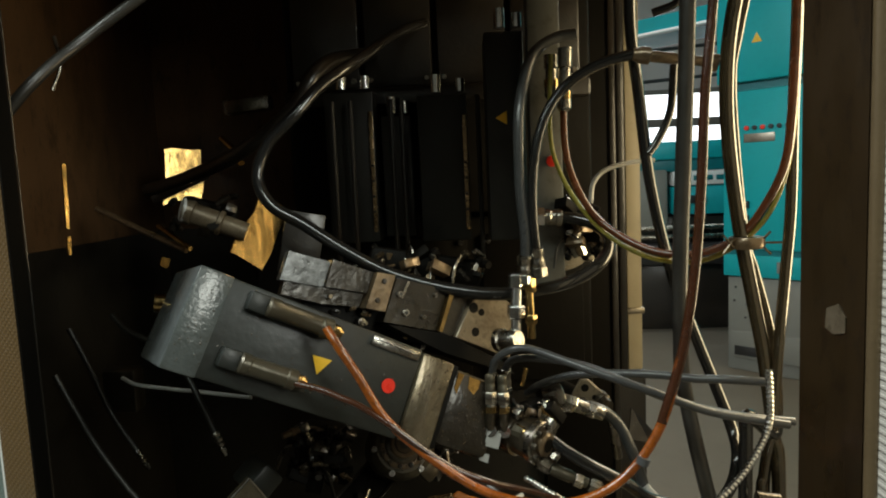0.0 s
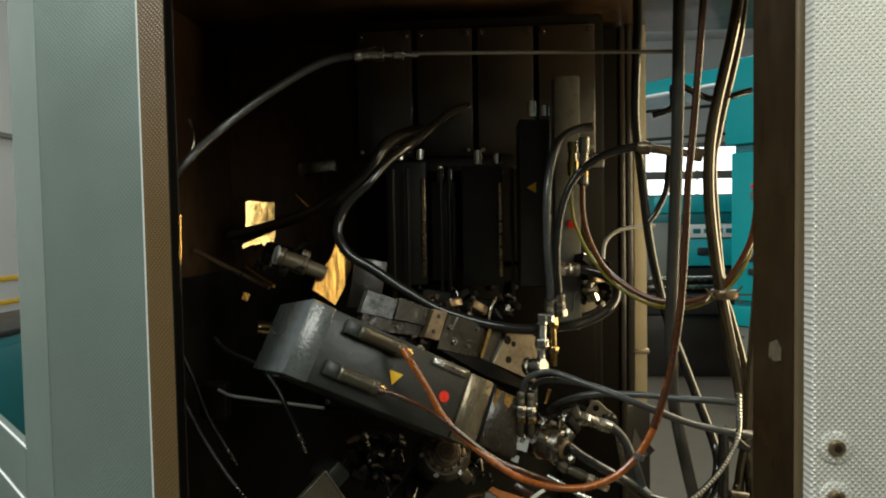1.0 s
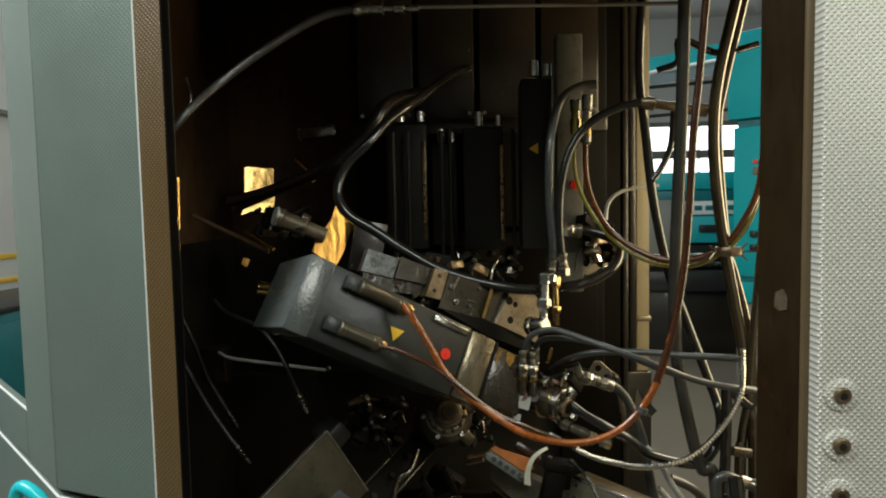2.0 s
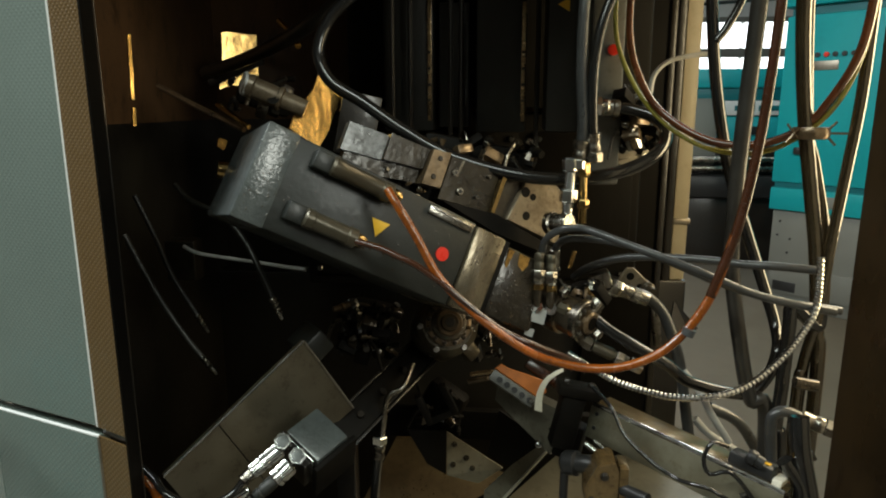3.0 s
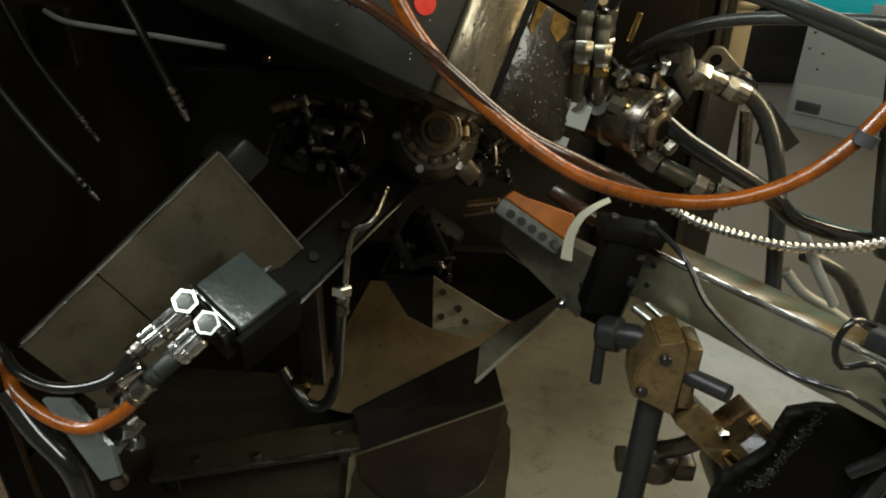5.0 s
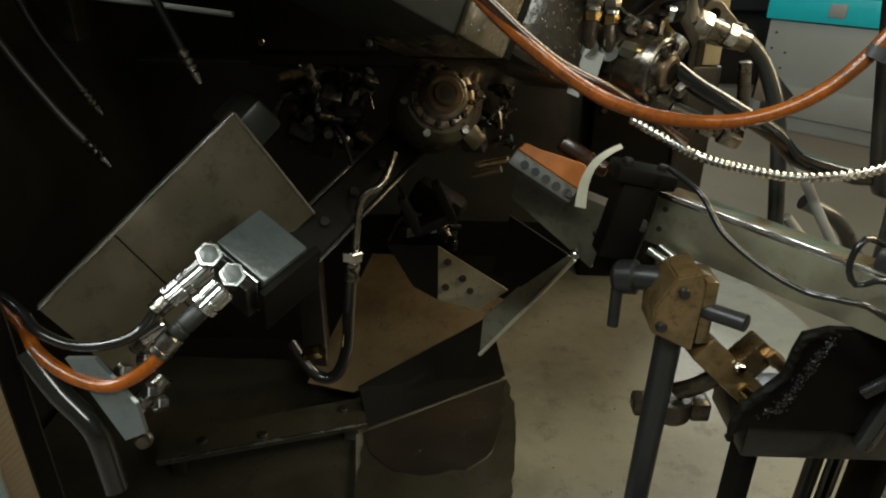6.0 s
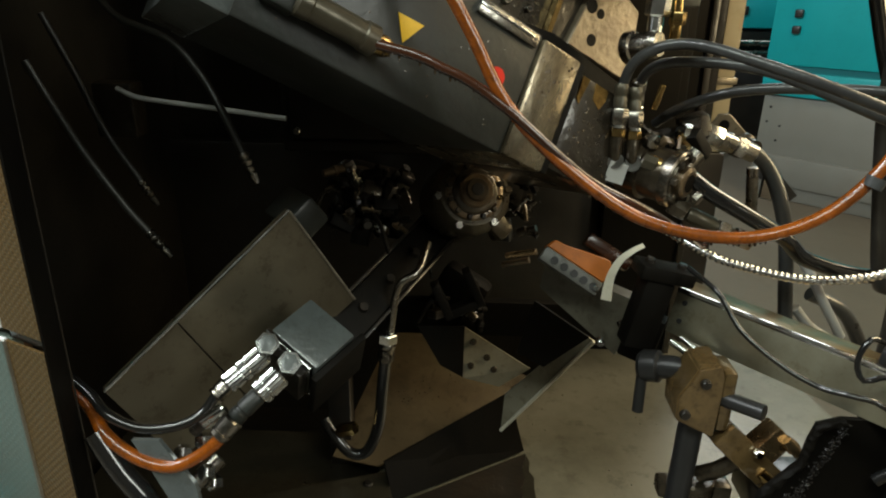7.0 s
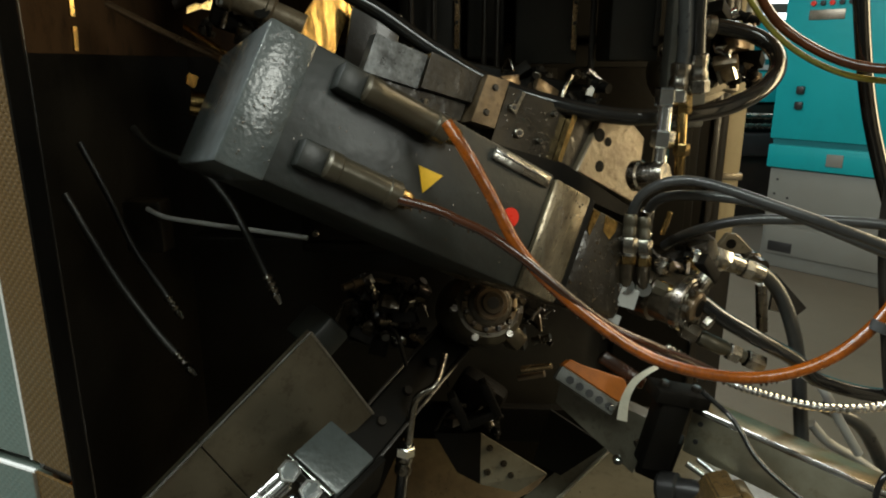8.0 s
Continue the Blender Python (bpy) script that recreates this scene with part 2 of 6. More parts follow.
HOSEDIM = material("oil_dulled_hose", (0.034, 0.032, 0.028), 0.36, 0, 0.3, 30, 0.2, 200, (0.014, 0.011, 0.008), 0.5, 0.25)
RAILTOP = material("oil_yellowed_channel", (0.30, 0.225, 0.115), 0.30, 0.7, 0.4, 14, 0.12, 90, (0.10, 0.06, 0.022), 0.7, 0.2, 0.15, (0.3, 1, 1))
BLUEP = material("blue_plastic", (0.16, 0.24, 0.33), 0.35, 0, 0.1, 20, 0.05, 90)


def glow(name, colour, power):
    m = bpy.data.materials.new(name)
    m.use_nodes = True
    b = m.node_tree.nodes["Principled BSDF"]
    b.inputs["Base Color"].default_value = (*colour, 1)
    b.inputs["Emission Color"].default_value = (*colour, 1)
    b.inputs["Emission Strength"].default_value = power
    return m


DAYLIGHT = glow("window_daylight", (0.93, 0.98, 1.0), 3.0)


# ---- building helpers ----
def part(name, bm, mat, parent=None, label="", smooth=True):
    me = bpy.data.meshes.new(name)
    bm.normal_update()
    bm.to_mesh(me)
    bm.free()
    me.materials.append(mat)
    if smooth:
        for p in me.polygons:
            p.use_smooth = True
        me.set_sharp_from_angle(angle=radians(34))
    ob = new(name, me)
    if parent:
        ob.parent = parent
    if label:
        ob["label"] = label
    return ob


def thing(name, m, label, category, group="", kind=""):
    ob = new(name)
    ob.empty_display_size = 0.05
    ob.matrix_world = m
    return tagged(ob, label, category, group, kind)


def axes(o, x, y):
    """A pose at o whose x axis runs along x and whose y axis lies towards y."""
    x = Vector(x).normalized()
    y = Vector(y)
    y = (y - x * y.dot(x)).normalized()
    m = Matrix((x, y, x.cross(y))).transposed().to_4x4()
    m.translation = Vector(o)
    return m


def add_box(bm, lo, hi, bevel=0.002, m=None, seg=2):
    c = [(p + q) / 2 for p, q in zip(lo, hi)]
    s = [abs(q - p) for p, q in zip(lo, hi)]
    made = bmesh.ops.create_cube(bm, size=1, matrix=Matrix.LocRotScale(c, None, s))["verts"]
    if bevel:
        edges = list({e for v in made for e in v.link_edges})
        r = bmesh.ops.bevel(bm, geom=edges, offset=min(bevel, min(s) * 0.45), segments=seg, affect="EDGES", profile=0.5)
        made = list(set(r["verts"]) | {v for v in made if v.is_valid})
    if m:
        bmesh.ops.transform(bm, matrix=m, verts=made)
    return bm


def box(lo, hi, bevel=0.002, m=None):
    return add_box(bmesh.new(), lo, hi, bevel, m)


def add_prism(bm, outline, z0, z1, m=None):
    lo = [bm.verts.new((x, y, z0)) for x, y in outline]
    hi = [bm.verts.new((x, y, z1)) for x, y in outline]
    bm.faces.new(lo[::-1])
    bm.faces.new(hi)
    for i in range(len(lo)):
        j = (i + 1) % len(lo)
        bm.faces.new((lo[i], lo[j], hi[j], hi[i]))
    if m:
        bmesh.ops.transform(bm, matrix=m, verts=lo + hi)
    bmesh.ops.recalc_face_normals(bm, faces=bm.faces)
    return bm


def add_turned(bm, p, q, profile, n=16, phase=0.0):
    """A turned body from p to q; profile: (share of the way, radius)."""
    p, q = Vector(p), Vector(q)
    d = (q - p)
    side = d.orthogonal().normalized()
    other = d.normalized().cross(side)
    rings = []
    for s, r in profile:
        c = p + d * s
        rings.append([bm.verts.new(c + (side * math.cos(a) + other * math.sin(a)) * r) for a in (2 * math.pi * (i + phase) / n for i in range(n))])
    for a, b in zip(rings, rings[1:]):
        for i in range(n):
            j = (i + 1) % n
            bm.faces.new((a[i], a[j], b[j], b[i]))
    bm.faces.new(rings[0][::-1])
    bm.faces.new(rings[-1])
    return bm


def rod(p, q, r, n=16):
    return add_turned(bmesh.new(), p, q, ((0, r * 0.9), (0.01, r), (0.99, r), (1, r * 0.9)), n)


def hexagon(p, q, r):
    return add_turned(bmesh.new(), p, q, ((0, r * 0.88), (0.1, r), (0.9, r), (1, r * 0.88)), 6)


def spline(points, step=0.006):
    pts = [Vector(p) for p in points]
    pts = [2 * pts[0] - pts[1]] + pts + [2 * pts[-1] - pts[-2]]
    out = []
    for a, b, c, d in zip(pts, pts[1:], pts[2:], pts[3:]):
        k = max(3, int((c - b).length / step))
        for i in range(k):
            t = i / k
            out.append(0.5 * ((2 * b) + (c - a) * t + (2 * a - 5 * b + 4 * c - d) * t * t + (3 * b - a - 3 * c + d) * t ** 3))
    out.append(pts[-2])
    return out


def tube(points, r, n=12, step=0.006, rib=0.0, rib_every=2):
    bm = bmesh.new()
    path = spline(points, step)
    t0 = (path[1] - path[0]).normalized()
    side = t0.orthogonal().normalized()
    rings = []
    for i, c in enumerate(path):
        t = (path[min(i + 1, len(path) - 1)] - path[max(i - 1, 0)]).normalized()
        side = (side - t * side.dot(t)).normalized()
        other = t.cross(side)
        rr = r * (1 + rib * (0.5 if (i // (rib_every // 2 or 1)) % 2 else -0.5))
        rings.append([bm.verts.new(c + (side * math.cos(a) + other * math.sin(a)) * rr) for a in (2 * math.pi * k / n for k in range(n))])
    for a, b in zip(rings, rings[1:]):
        for i in range(n):
            j = (i + 1) % n
            bm.faces.new((a[i], a[j], b[j], b[i]))
    bm.faces.new(rings[0][::-1])
    bm.faces.new(rings[-1])
    return bm


def hose(name, points, r, mat, label, category="hose", ends=(), end_mat=None, **kw):
    """A hose or cable, with a crimped ferrule and a nut at the ends that are named (0 or -1)."""
    root = thing(name, Matrix.Identity(4), label, category)
    part("sheath", tube(points, r, **kw), mat, root)
    for e in ends:
        p = Vector(points[e])
        q = Vector(points[1 if e == 0 else -2])
        d = (q - p).normalized()
        f = part("ferrule", add_turned(bmesh.new(), p + d * 0.001, p + d * 0.030, ((0, r * 1.3), (0.06, r * 1.42), (0.3, r * 1.42), (0.36, r * 1.3), (0.6, r * 1.3), (0.66, r * 1.42), (0.94, r * 1.42), (1, r * 1.15)), 16), end_mat or STEEL, root, "crimped steel ferrule")
        part("hex_nut", hexagon(p - d * 0.014, p + d * 0.001, r * 1.65), end_mat or CHROME, root, "hexagonal coupling nut")
    return root


def solid(name, bm, mat, label, category, kind="", smooth=True):
    return tagged(part(name, bm, mat, None, "", smooth), label, category, "", kind)


def sheet(name, corners, thick, mat, label, category, kind=""):
    """A flat sheet through corners, thickened away from its face."""
    c = [Vector(p) for p in corners]
    nrm = (c[1] - c[0]).cross(c[-1] - c[0]).normalized()
    bm = bmesh.new()
    lo = [bm.verts.new(p) for p in c]
    hi = [bm.verts.new(p - nrm * thick) for p in c]
    bm.faces.new(lo)
    bm.faces.new(hi[::-1])
    for i in range(len(c)):
        j = (i + 1) % len(c)
        bm.faces.new((lo[j], lo[i], hi[i], hi[j]))
    bmesh.ops.recalc_face_normals(bm, faces=bm.faces)
    return tagged(part(name, bm, mat), label, category, "", kind)


# ---- the hall ----
solid("hall_floor", box((-8, -7, -0.12), (12, 14, 0), 0), FLOORM, "worn grey-brown concrete hall floor", "floor", "structure")
solid("hall_ceiling", box((-8, -7, 5.2), (12, 14, 5.4), 0), HALLWALL, "pale hall ceiling high above the machines", "ceiling", "structure")
solid("wall_west", box((-8.2, -7, 0), (-8, 14, 5.2), 0), HALLWALL, "pale painted hall wall", "wall", "structure")
solid("wall_east", box((12, -7, 0), (12.2, 14, 5.2), 0), HALLWALL, "pale painted hall wall", "wall", "structure")
solid("wall_south", box((-8.2, -7.2, 0), (12.2, -7, 5.2), 0), HALLWALL, "pale painted hall wall", "wall", "structure")
solid("wall_north", box((-8.2, 14, 0), (12.2, 14.2, 5.2), 0), HALLWALL, "pale painted hall wall with a bright window band", "wall", "structure")

win = thing("window_1", Matrix.Identity(4), "bright hall window band in thin frames", "window", kind="structure")
for i in range(8):
    x = 0.5 + i * 1.35
    for z0, z1 in ((2.02, 2.33), (2.50, 2.98)):
        part("pane", box((x, 13.9, z0), (x + 1.25, 13.95, z1), 0), DAYLIGHT, win)
for z0, z1 in ((1.92, 2.02), (2.33, 2.50), (2.98, 3.08)):
    part("window_frame", box((0.4, 13.88, z0), (11.4, 13.98, z1), 0.01), PLINTH, win)


def left_partition():
    root = thing("partition", Matrix.Identity(4), "pale hall partition with yellow stripes", "partition")
    part("wall_panel", box((-3.75, 2.0, 0), (-3.70, 9.0, 4.6), 0.01), HALLWALL, root)
    for a, b in (((-3.690, 4.819, 1.172), (-3.690, 4.816, 1.132)), ((-3.690, 4.807, 0.985), (-3.690, 4.805, 0.949))):
        part("stripe", box((-3.698, 2.0, b[2]), (-3.69, 9.0, a[2]), 0.002), YELLOW, root, "yellow marking stripe")
    part("rail", box((-3.698, 2.0, 2.25), (-3.66, 9.0, 2.29), 0.004), PLINTH, root)
    return root


left_partition()
cab = thing("tool_cabinet", Matrix.Identity(4), "dark teal tool cabinet along the partition", "cabinet")
part("body", box((-3.65, 2.4, 0.0), (-3.0, 8.0, 0.86), 0.02), TEALDARK, cab)
part("top", box((-3.66, 2.38, 0.862), (-2.98, 8.02, 0.90), 0.008), BLACKP, cab)
for i in range(6):
    part("drawer", box((-2.998, 2.5 + i * 0.9, 0.12), (-2.98, 3.3 + i * 0.9, 0.80), 0.006), TEALDARK, cab)


def teal_cabinet():
    # the front runs from the hall's depth towards the viewer's side
    m = axes((1.965, 4.985, 0), (0.70, -0.714, 0), (0.714, 0.70, 0))
    root = thing("machine_cabinet", m, "teal machine control cabinet on a grey base", "machine")
    part("base", box((0, 0, 0.0), (1.6, 0.9, 0.70), 0.012), PLINTH, root, "scuffed grey sheet base")
    part("kick_strip", box((0.03, -0.02, 0.10), (1.57, 0.02, 0.30), 0.006), PLINTH, root)
    part("slot", box((0.06, -0.026, 0.12), (0.22, -0.006, 0.19), 0.004), BLACKP, root)
    for x, z in ((0.05, 0.52), (0.14, 0.50), (0.13, 0.40), (0.06, 0.62)):
        part("screw", rod((x, -0.006, z), (x, 0.002, z), 0.008, 8), BLACKP, root)
    part("lower_panel", box((-0.02, -0.03, 0.704), (1.62, 0.9, 0.86), 0.01), TEAL, root)
    part("groove", box((0.0, -0.012, 0.86), (1.6, 0.9, 0.90), 0), TEALDARK, root)
    part("door_panel", box((-0.02, -0.03, 0.90), (1.62, 0.9, 2.02), 0.012), TEAL, root)
    part("head_gap", box((0.0, 0.0, 2.02), (1.6, 0.9, 2.08), 0), TEALDARK, root)
    part("head_panel", box((-0.06, -0.05, 2.08), (1.62, 0.9, 2.72), 0.012), TEAL, root)
    plate = part("rating_plate", box((0.13, -0.036, 1.66), (0.34, -0.028, 1.72), 0.002), SHEET, root)
    for i in range(6):
        part("button", rod((0.15 + i * 0.055, -0.045, 1.76), (0.15 + i * 0.055, -0.028, 1.76), 0.016), RED if i in (0, 2) else BLACKP, root)
    for i, z in ((0, 1.1), (1, 1.2)):
        part("latch", box((0.12, -0.06, z), (0.17, -0.028, z + 0.05), 0.008), BLACKP, root)
    part("sign", box((0.36, -0.038, 0.745), (0.46, -0.029, 0.825), 0.003), PLINTH, root)
    bm = add_prism(bmesh.new(), ((0.19, 2.335), (0.26, 2.335), (0.225, 2.40)), 0.052, 0.056, pose(0, 0, 0, 90, 0, 0))
    part("warning_sticker", bm, YELLOW, root)
    return root


teal_cabinet()


def far_machine():
    m = axes((1.45, 6.3, 0), (1, -0.05, 0), (0.05, 1, 0))
    root = thing("lathe", m, "teal and dark machine tool further down the hall", "machine")
    part("base", box((-0.3, 0, 0), (2.2, 1.2, 0.62), 0.02), DARK, root)
    part("chip_pan", box((-0.2, -0.14, 0.62), (2.0, -0.01, 0.82), 0.03), BLACKP, root)
    for z in (0.88, 0.96):
        part("guide_rail", rod((0.15, -0.08, z), (1.5, -0.08, z), 0.028), STEEL, root)
    part("bed", box((-0.3, 0.02, 0.64), (2.2, 1.2, 1.06), 0.02), DARK, root)
    part("door", box((0.5, -0.05, 1.075), (2.2, 1.2, 1.335), 0.02), TEAL, root)
    part("latch", box((0.62, -0.09, 1.18), (0.78, -0.045, 1.25), 0.01), BLACKP, root)
    part("sign", box((0.5, -0.055, 1.345), (2.2, 1.18, 1.47), 0.004), HALLWALL, root, "pale sign strip")
    for i in range(4):
        part("lettering_bar", box((0.58 + i * 0.10, -0.060, 1.385), (0.65 + i * 0.10, -0.0555, 1.43), 0.001), TEALDARK, root)
    part("rail_gap", box((0.2, -0.02, 1.475), (2.2, 1.15, 1.575), 0.004), TEALDARK, root)
    part("housing", box((0.22, -0.05, 1.58), (2.2, 1.2, 1.745), 0.02), TEAL, root)
    part("grey_casing", box((0.10, -0.03, 0.9), (0.46, 1.0, 1.50), 0.03), PLINTH, root)
    part("pillar", box((0.05, 0.3, 1.5), (0.20, 0.5, 2.75), 0.01), PLINTH, root)
    part("pillar", box((1.9, 0.3, 1.74), (2.05, 0.5, 2.75), 0.01), PLINTH, root)
    bm = add_prism(bmesh.new(), ((0.05, 2.66), (2.2, 2.98), (2.2, 3.16), (0.05, 2.80)), -0.9, 0.06, pose(0, 0, 0, 90, 0, 0))
    part("canopy", bm, TEAL, root, "sloping teal canopy")
    part("canopy_edge", rod((0.05, -0.07, 2.66), (2.2, -0.07, 2.98), 0.02, 8), HALLWALL, root, "pale edge of the canopy")
    for z in (2.28, 2.55):
        part("overhead_pipe", rod((0.1, -0.02, z), (2.0, -0.02, z + 0.1), 0.016, 8), BLACKP, root)
    return root


far_machine()

# ---- the machine's own enclosure ----
solid("front_return", box((-0.76, 0.965, 0.2), (-0.62, 0.984, 2.35), 0.003), WALLBROWN, "inner front return of the machine", "wall", "structure")
solid("wall_back", box((-0.84, 1.841, 0.2), (0.46, 1.88, 2.35), 0.004), WALLBROWN, "oil-browned rear wall inside the machine", "wall", "structure")
solid("wall_back_lower", box((-0.756, 1.838, 0.2), (0.46, 1.8405, 1.40), 0), LOWERBLACK, "black lower rear wall inside the machine", "wall", "structure")
solid("wall_left", box((-0.80, 0.995, 0.2), (-0.76, 1.84, 2.35), 0.004), WALLBROWN, "oil-browned side wall inside the machine", "wall", "structure")
solid("wall_left_lower", box((-0.7595, 0.995, 0.2), (-0.757, 1.8375, 1.40), 0), LOWERBLACK, "black lower side wall inside the machine", "wall", "structure")
solid("enclosure_ceiling", box((-0.84, 0.81, 2.1), (0.9, 1.84, 2.16), 0.004), WALLBROWN, "dark oily roof of the machine enclosure", "ceiling", "structure")
solid("rear_post", box((0.478, 1.755, 0.985), (0.515, 1.81, 2.35), 0.004), BEIGE, "cream painted rear corner post", "post", "structure")
solid("machine_bed", box((-0.80, 1.752, 0.0), (0.522, 1.83, 0.984), 0.006), LOWERBLACK, "dark oily machine bed under the rear post", "wall", "structure")
solid("rear_post_edge", box((0.455, 1.74, 0.985), (0.474, 1.80, 2.35), 0.003), DARK, "dark seal strip beside the cream post", "post", "structure")
solid("post_band", box((0.472, 1.748, 1.135), (0.520, 1.815, 1.15), 0.002), SHEET, "steel band round the cream post", "trim", "structure")

# front jambs of the opening
JA, JB = (-0.514, 0.804), (-0.459, 0.779)
sheet("jamb_left", [(*JA, 1.0), (*JB, 1.0), (*JB, 2.35), (*JA, 2.35)], 0.003, JAMBDOT, "brown dimpled jamb beside the door opening", "trim", "structure")
sheet("jamb_left_lower", [(*JA, 0.2), (*JB, 0.2), (*JB, 0.986), (*JA, 0.986)], 0.003, JAMBDOT, "brown dimpled jamb below the seam", "trim", "structure")
sheet("jamb_left_joint", [(-0.511, 0.810, 0.9865), (-0.460, 0.786, 0.9865), (-0.460, 0.786, 0.9995), (-0.511, 0.810, 0.9995)], 0.003, DARK, "dark joint in the jamb", "trim", "structure")
# out of view; added to keep the hall lamps off the upper columns
solid("shade_board", box((-0.49, 0.75, 1.93), (1.4, 0.80, 2.5), 0.004), DARK, "dark unseen board added to keep hall light off the columns", "wall", "structure")
sheet("seal_left", [(-0.4565, 0.7792, 0.2), (-0.4605, 0.8112, 0.2), (-0.4605, 0.8112, 2.35), (-0.4565, 0.7792, 2.35)], 0.0022, BLACKMAT, "black rubber door seal", "trim", "structure")
solid("seal_lip", tube([(-0.4600, 0.8130, 0.2), (-0.4600, 0.8130, 1.2), (-0.4600, 0.8130, 2.35)], 0.0010, 8, step=0.3), DARK, "thin worn lip of the door seal", "trim", "structure")
PD, PE = (0.405, 0.704), (0.428, 0.634)
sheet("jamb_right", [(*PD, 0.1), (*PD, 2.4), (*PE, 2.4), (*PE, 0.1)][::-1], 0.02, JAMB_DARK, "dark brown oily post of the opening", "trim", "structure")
solid("trim_right", tube([(0.4335, 0.6285, 0.1), (0.4335, 0.6285, 1.2), (0.4335, 0.6285, 2.4)], 0.0065, step=0.3), JAMB, "worn metal edge strip of the opening", "trim", "structure")
solid("seal_right", box((0.437, 0.606, 0.1), (0.457, 0.6225, 2.4), 0.003), BLACKMAT, "black rubber seal beside the dimpled door", "trim", "structure")


def dimpled_door():
    root = thing("machine_door", Matrix.Translation((0.436, 0.600, 0)), "pale dimpled sheet-metal sliding door", "door")
    part("panel", box((0, 0, 0.15), (0.9, 0.03, 2.45), 0.004), PERF, root, smooth=False)
    for z in (1.122, 1.185, 1.248):
        part("washer", add_turned(bmesh.new(), (0.028, 0.0, z), (0.028, -0.0025, z), ((0, 0.020), (0.8, 0.020), (1, 0.019)), 24), PERF, root, "flat pale washer")
        s = part("screw", add_turned(bmesh.new(), (0.028, -0.001, z), (0.028, -0.007, z), ((0, 0.0105), (0.7, 0.0105), (1, 0.008)), 18), BRONZE, root, "brown socket-head screw")
        part("socket", add_turned(bmesh.new(), (0.028, -0.0068, z), (0.028, -0.0074, z), ((0, 0.005), (1, 0.005)), 6), DARK, s)
    return root


dimpled_door()


def folded_door():
    root = thing("folding_door", Matrix.Identity(4), "grey-green folded machine door with a window", "door")
    p0, p1 = Vector((-0.5145, 0.804, 0)), Vector((-0.734, 0.879, 0))
    d = Vector((-0.733, 0.68, 0)).normalized()
    for name, z0, z1 in (("upper_panel", 1.0, 2.45), ("lower_panel", 0.15, 0.986)):
        m = axes(p0, p1 - p0, (0, 0, 1))
        part(name, box((0, z0, 0), ((p1 - p0).length, z1, 0.02), 0.003, m), DOORGREEN, root, smooth=False)
    m = axes(p1, d, (0, 0, 1))
    part("lower_side_panel", box((0.002, 0.15, 0), (0.9, 0.986, 0.02), 0.003, m), DOORGREEN, root, smooth=False)
    part("side_stile", box((0.002, 1.0, 0), (0.205, 2.45, 0.02), 0.003, m), DOORGREEN, root, smooth=False)
    part("side_sill", box((0.207, 1.0, 0), (0.9, 1.10, 0.02), 0.003, m), DOORGREEN, root, smooth=False)
    m0 = axes(p0, p1 - p0, (0, 0, 1))
    part("edge_strip", rod(m0 @ Vector((0, 1.0, 0.001)), m0 @ Vector((0, 2.45, 0.001)), 0.002, 8), HALLWALL, root, "bright rolled edge")
    part("lower_edge", rod(m0 @ Vector((0, 0.15, 0.001)), m0 @ Vector((0, 0.985, 0.001)), 0.003, 8), SHEET, root)
    # pale colour stands in for the highlight along the seam and window edges
    part("seam_strip", rod(m0 @ Vector((0.0, 0.985, 0.002)), m0 @ Vector(((p1 - p0).length, 0.985, 0.002)), 0.0026, 8), HALLWALL, root, "bright edge line")
    part("seam_strip", rod(m @ Vector((0.0, 0.985, 0.002)), m @ Vector((0.9, 0.985, 0.002)), 0.0026, 8), HALLWALL, root, "bright edge line")
    part("window_edge", rod(m @ Vector((0.192, 1.101, 0.002)), m @ Vector((0.9, 1.101, 0.002)), 0.0026, 8), HALLWALL, root, "bright edge line")
    hb = [(-0.775, 0.925, 0.70), (-0.778, 0.810, 0.72), (-0.775, 0.800, 0.824), (-0.761, 0.800, 0.963), (-0.748, 0.800, 1.033), (-0.717, 0.790, 1.036), (-0.684, 0.780, 1.009), (-0.666, 0.775, 0.969), (-0.670, 0.770, 0.847), (-0.672, 0.775, 0.72), (-0.675, 0.870, 0.70)]
    part("handle", tube(hb, 0.011), HANDLE, root, "turquoise painted tubular grip")
    return root


folded_door()

# ---- the servo motor ----
MF = axes((-0.236, 0.777, 1.414), (0.78, 0.42, -0.464), (-0.327, -0.359, -0.875))


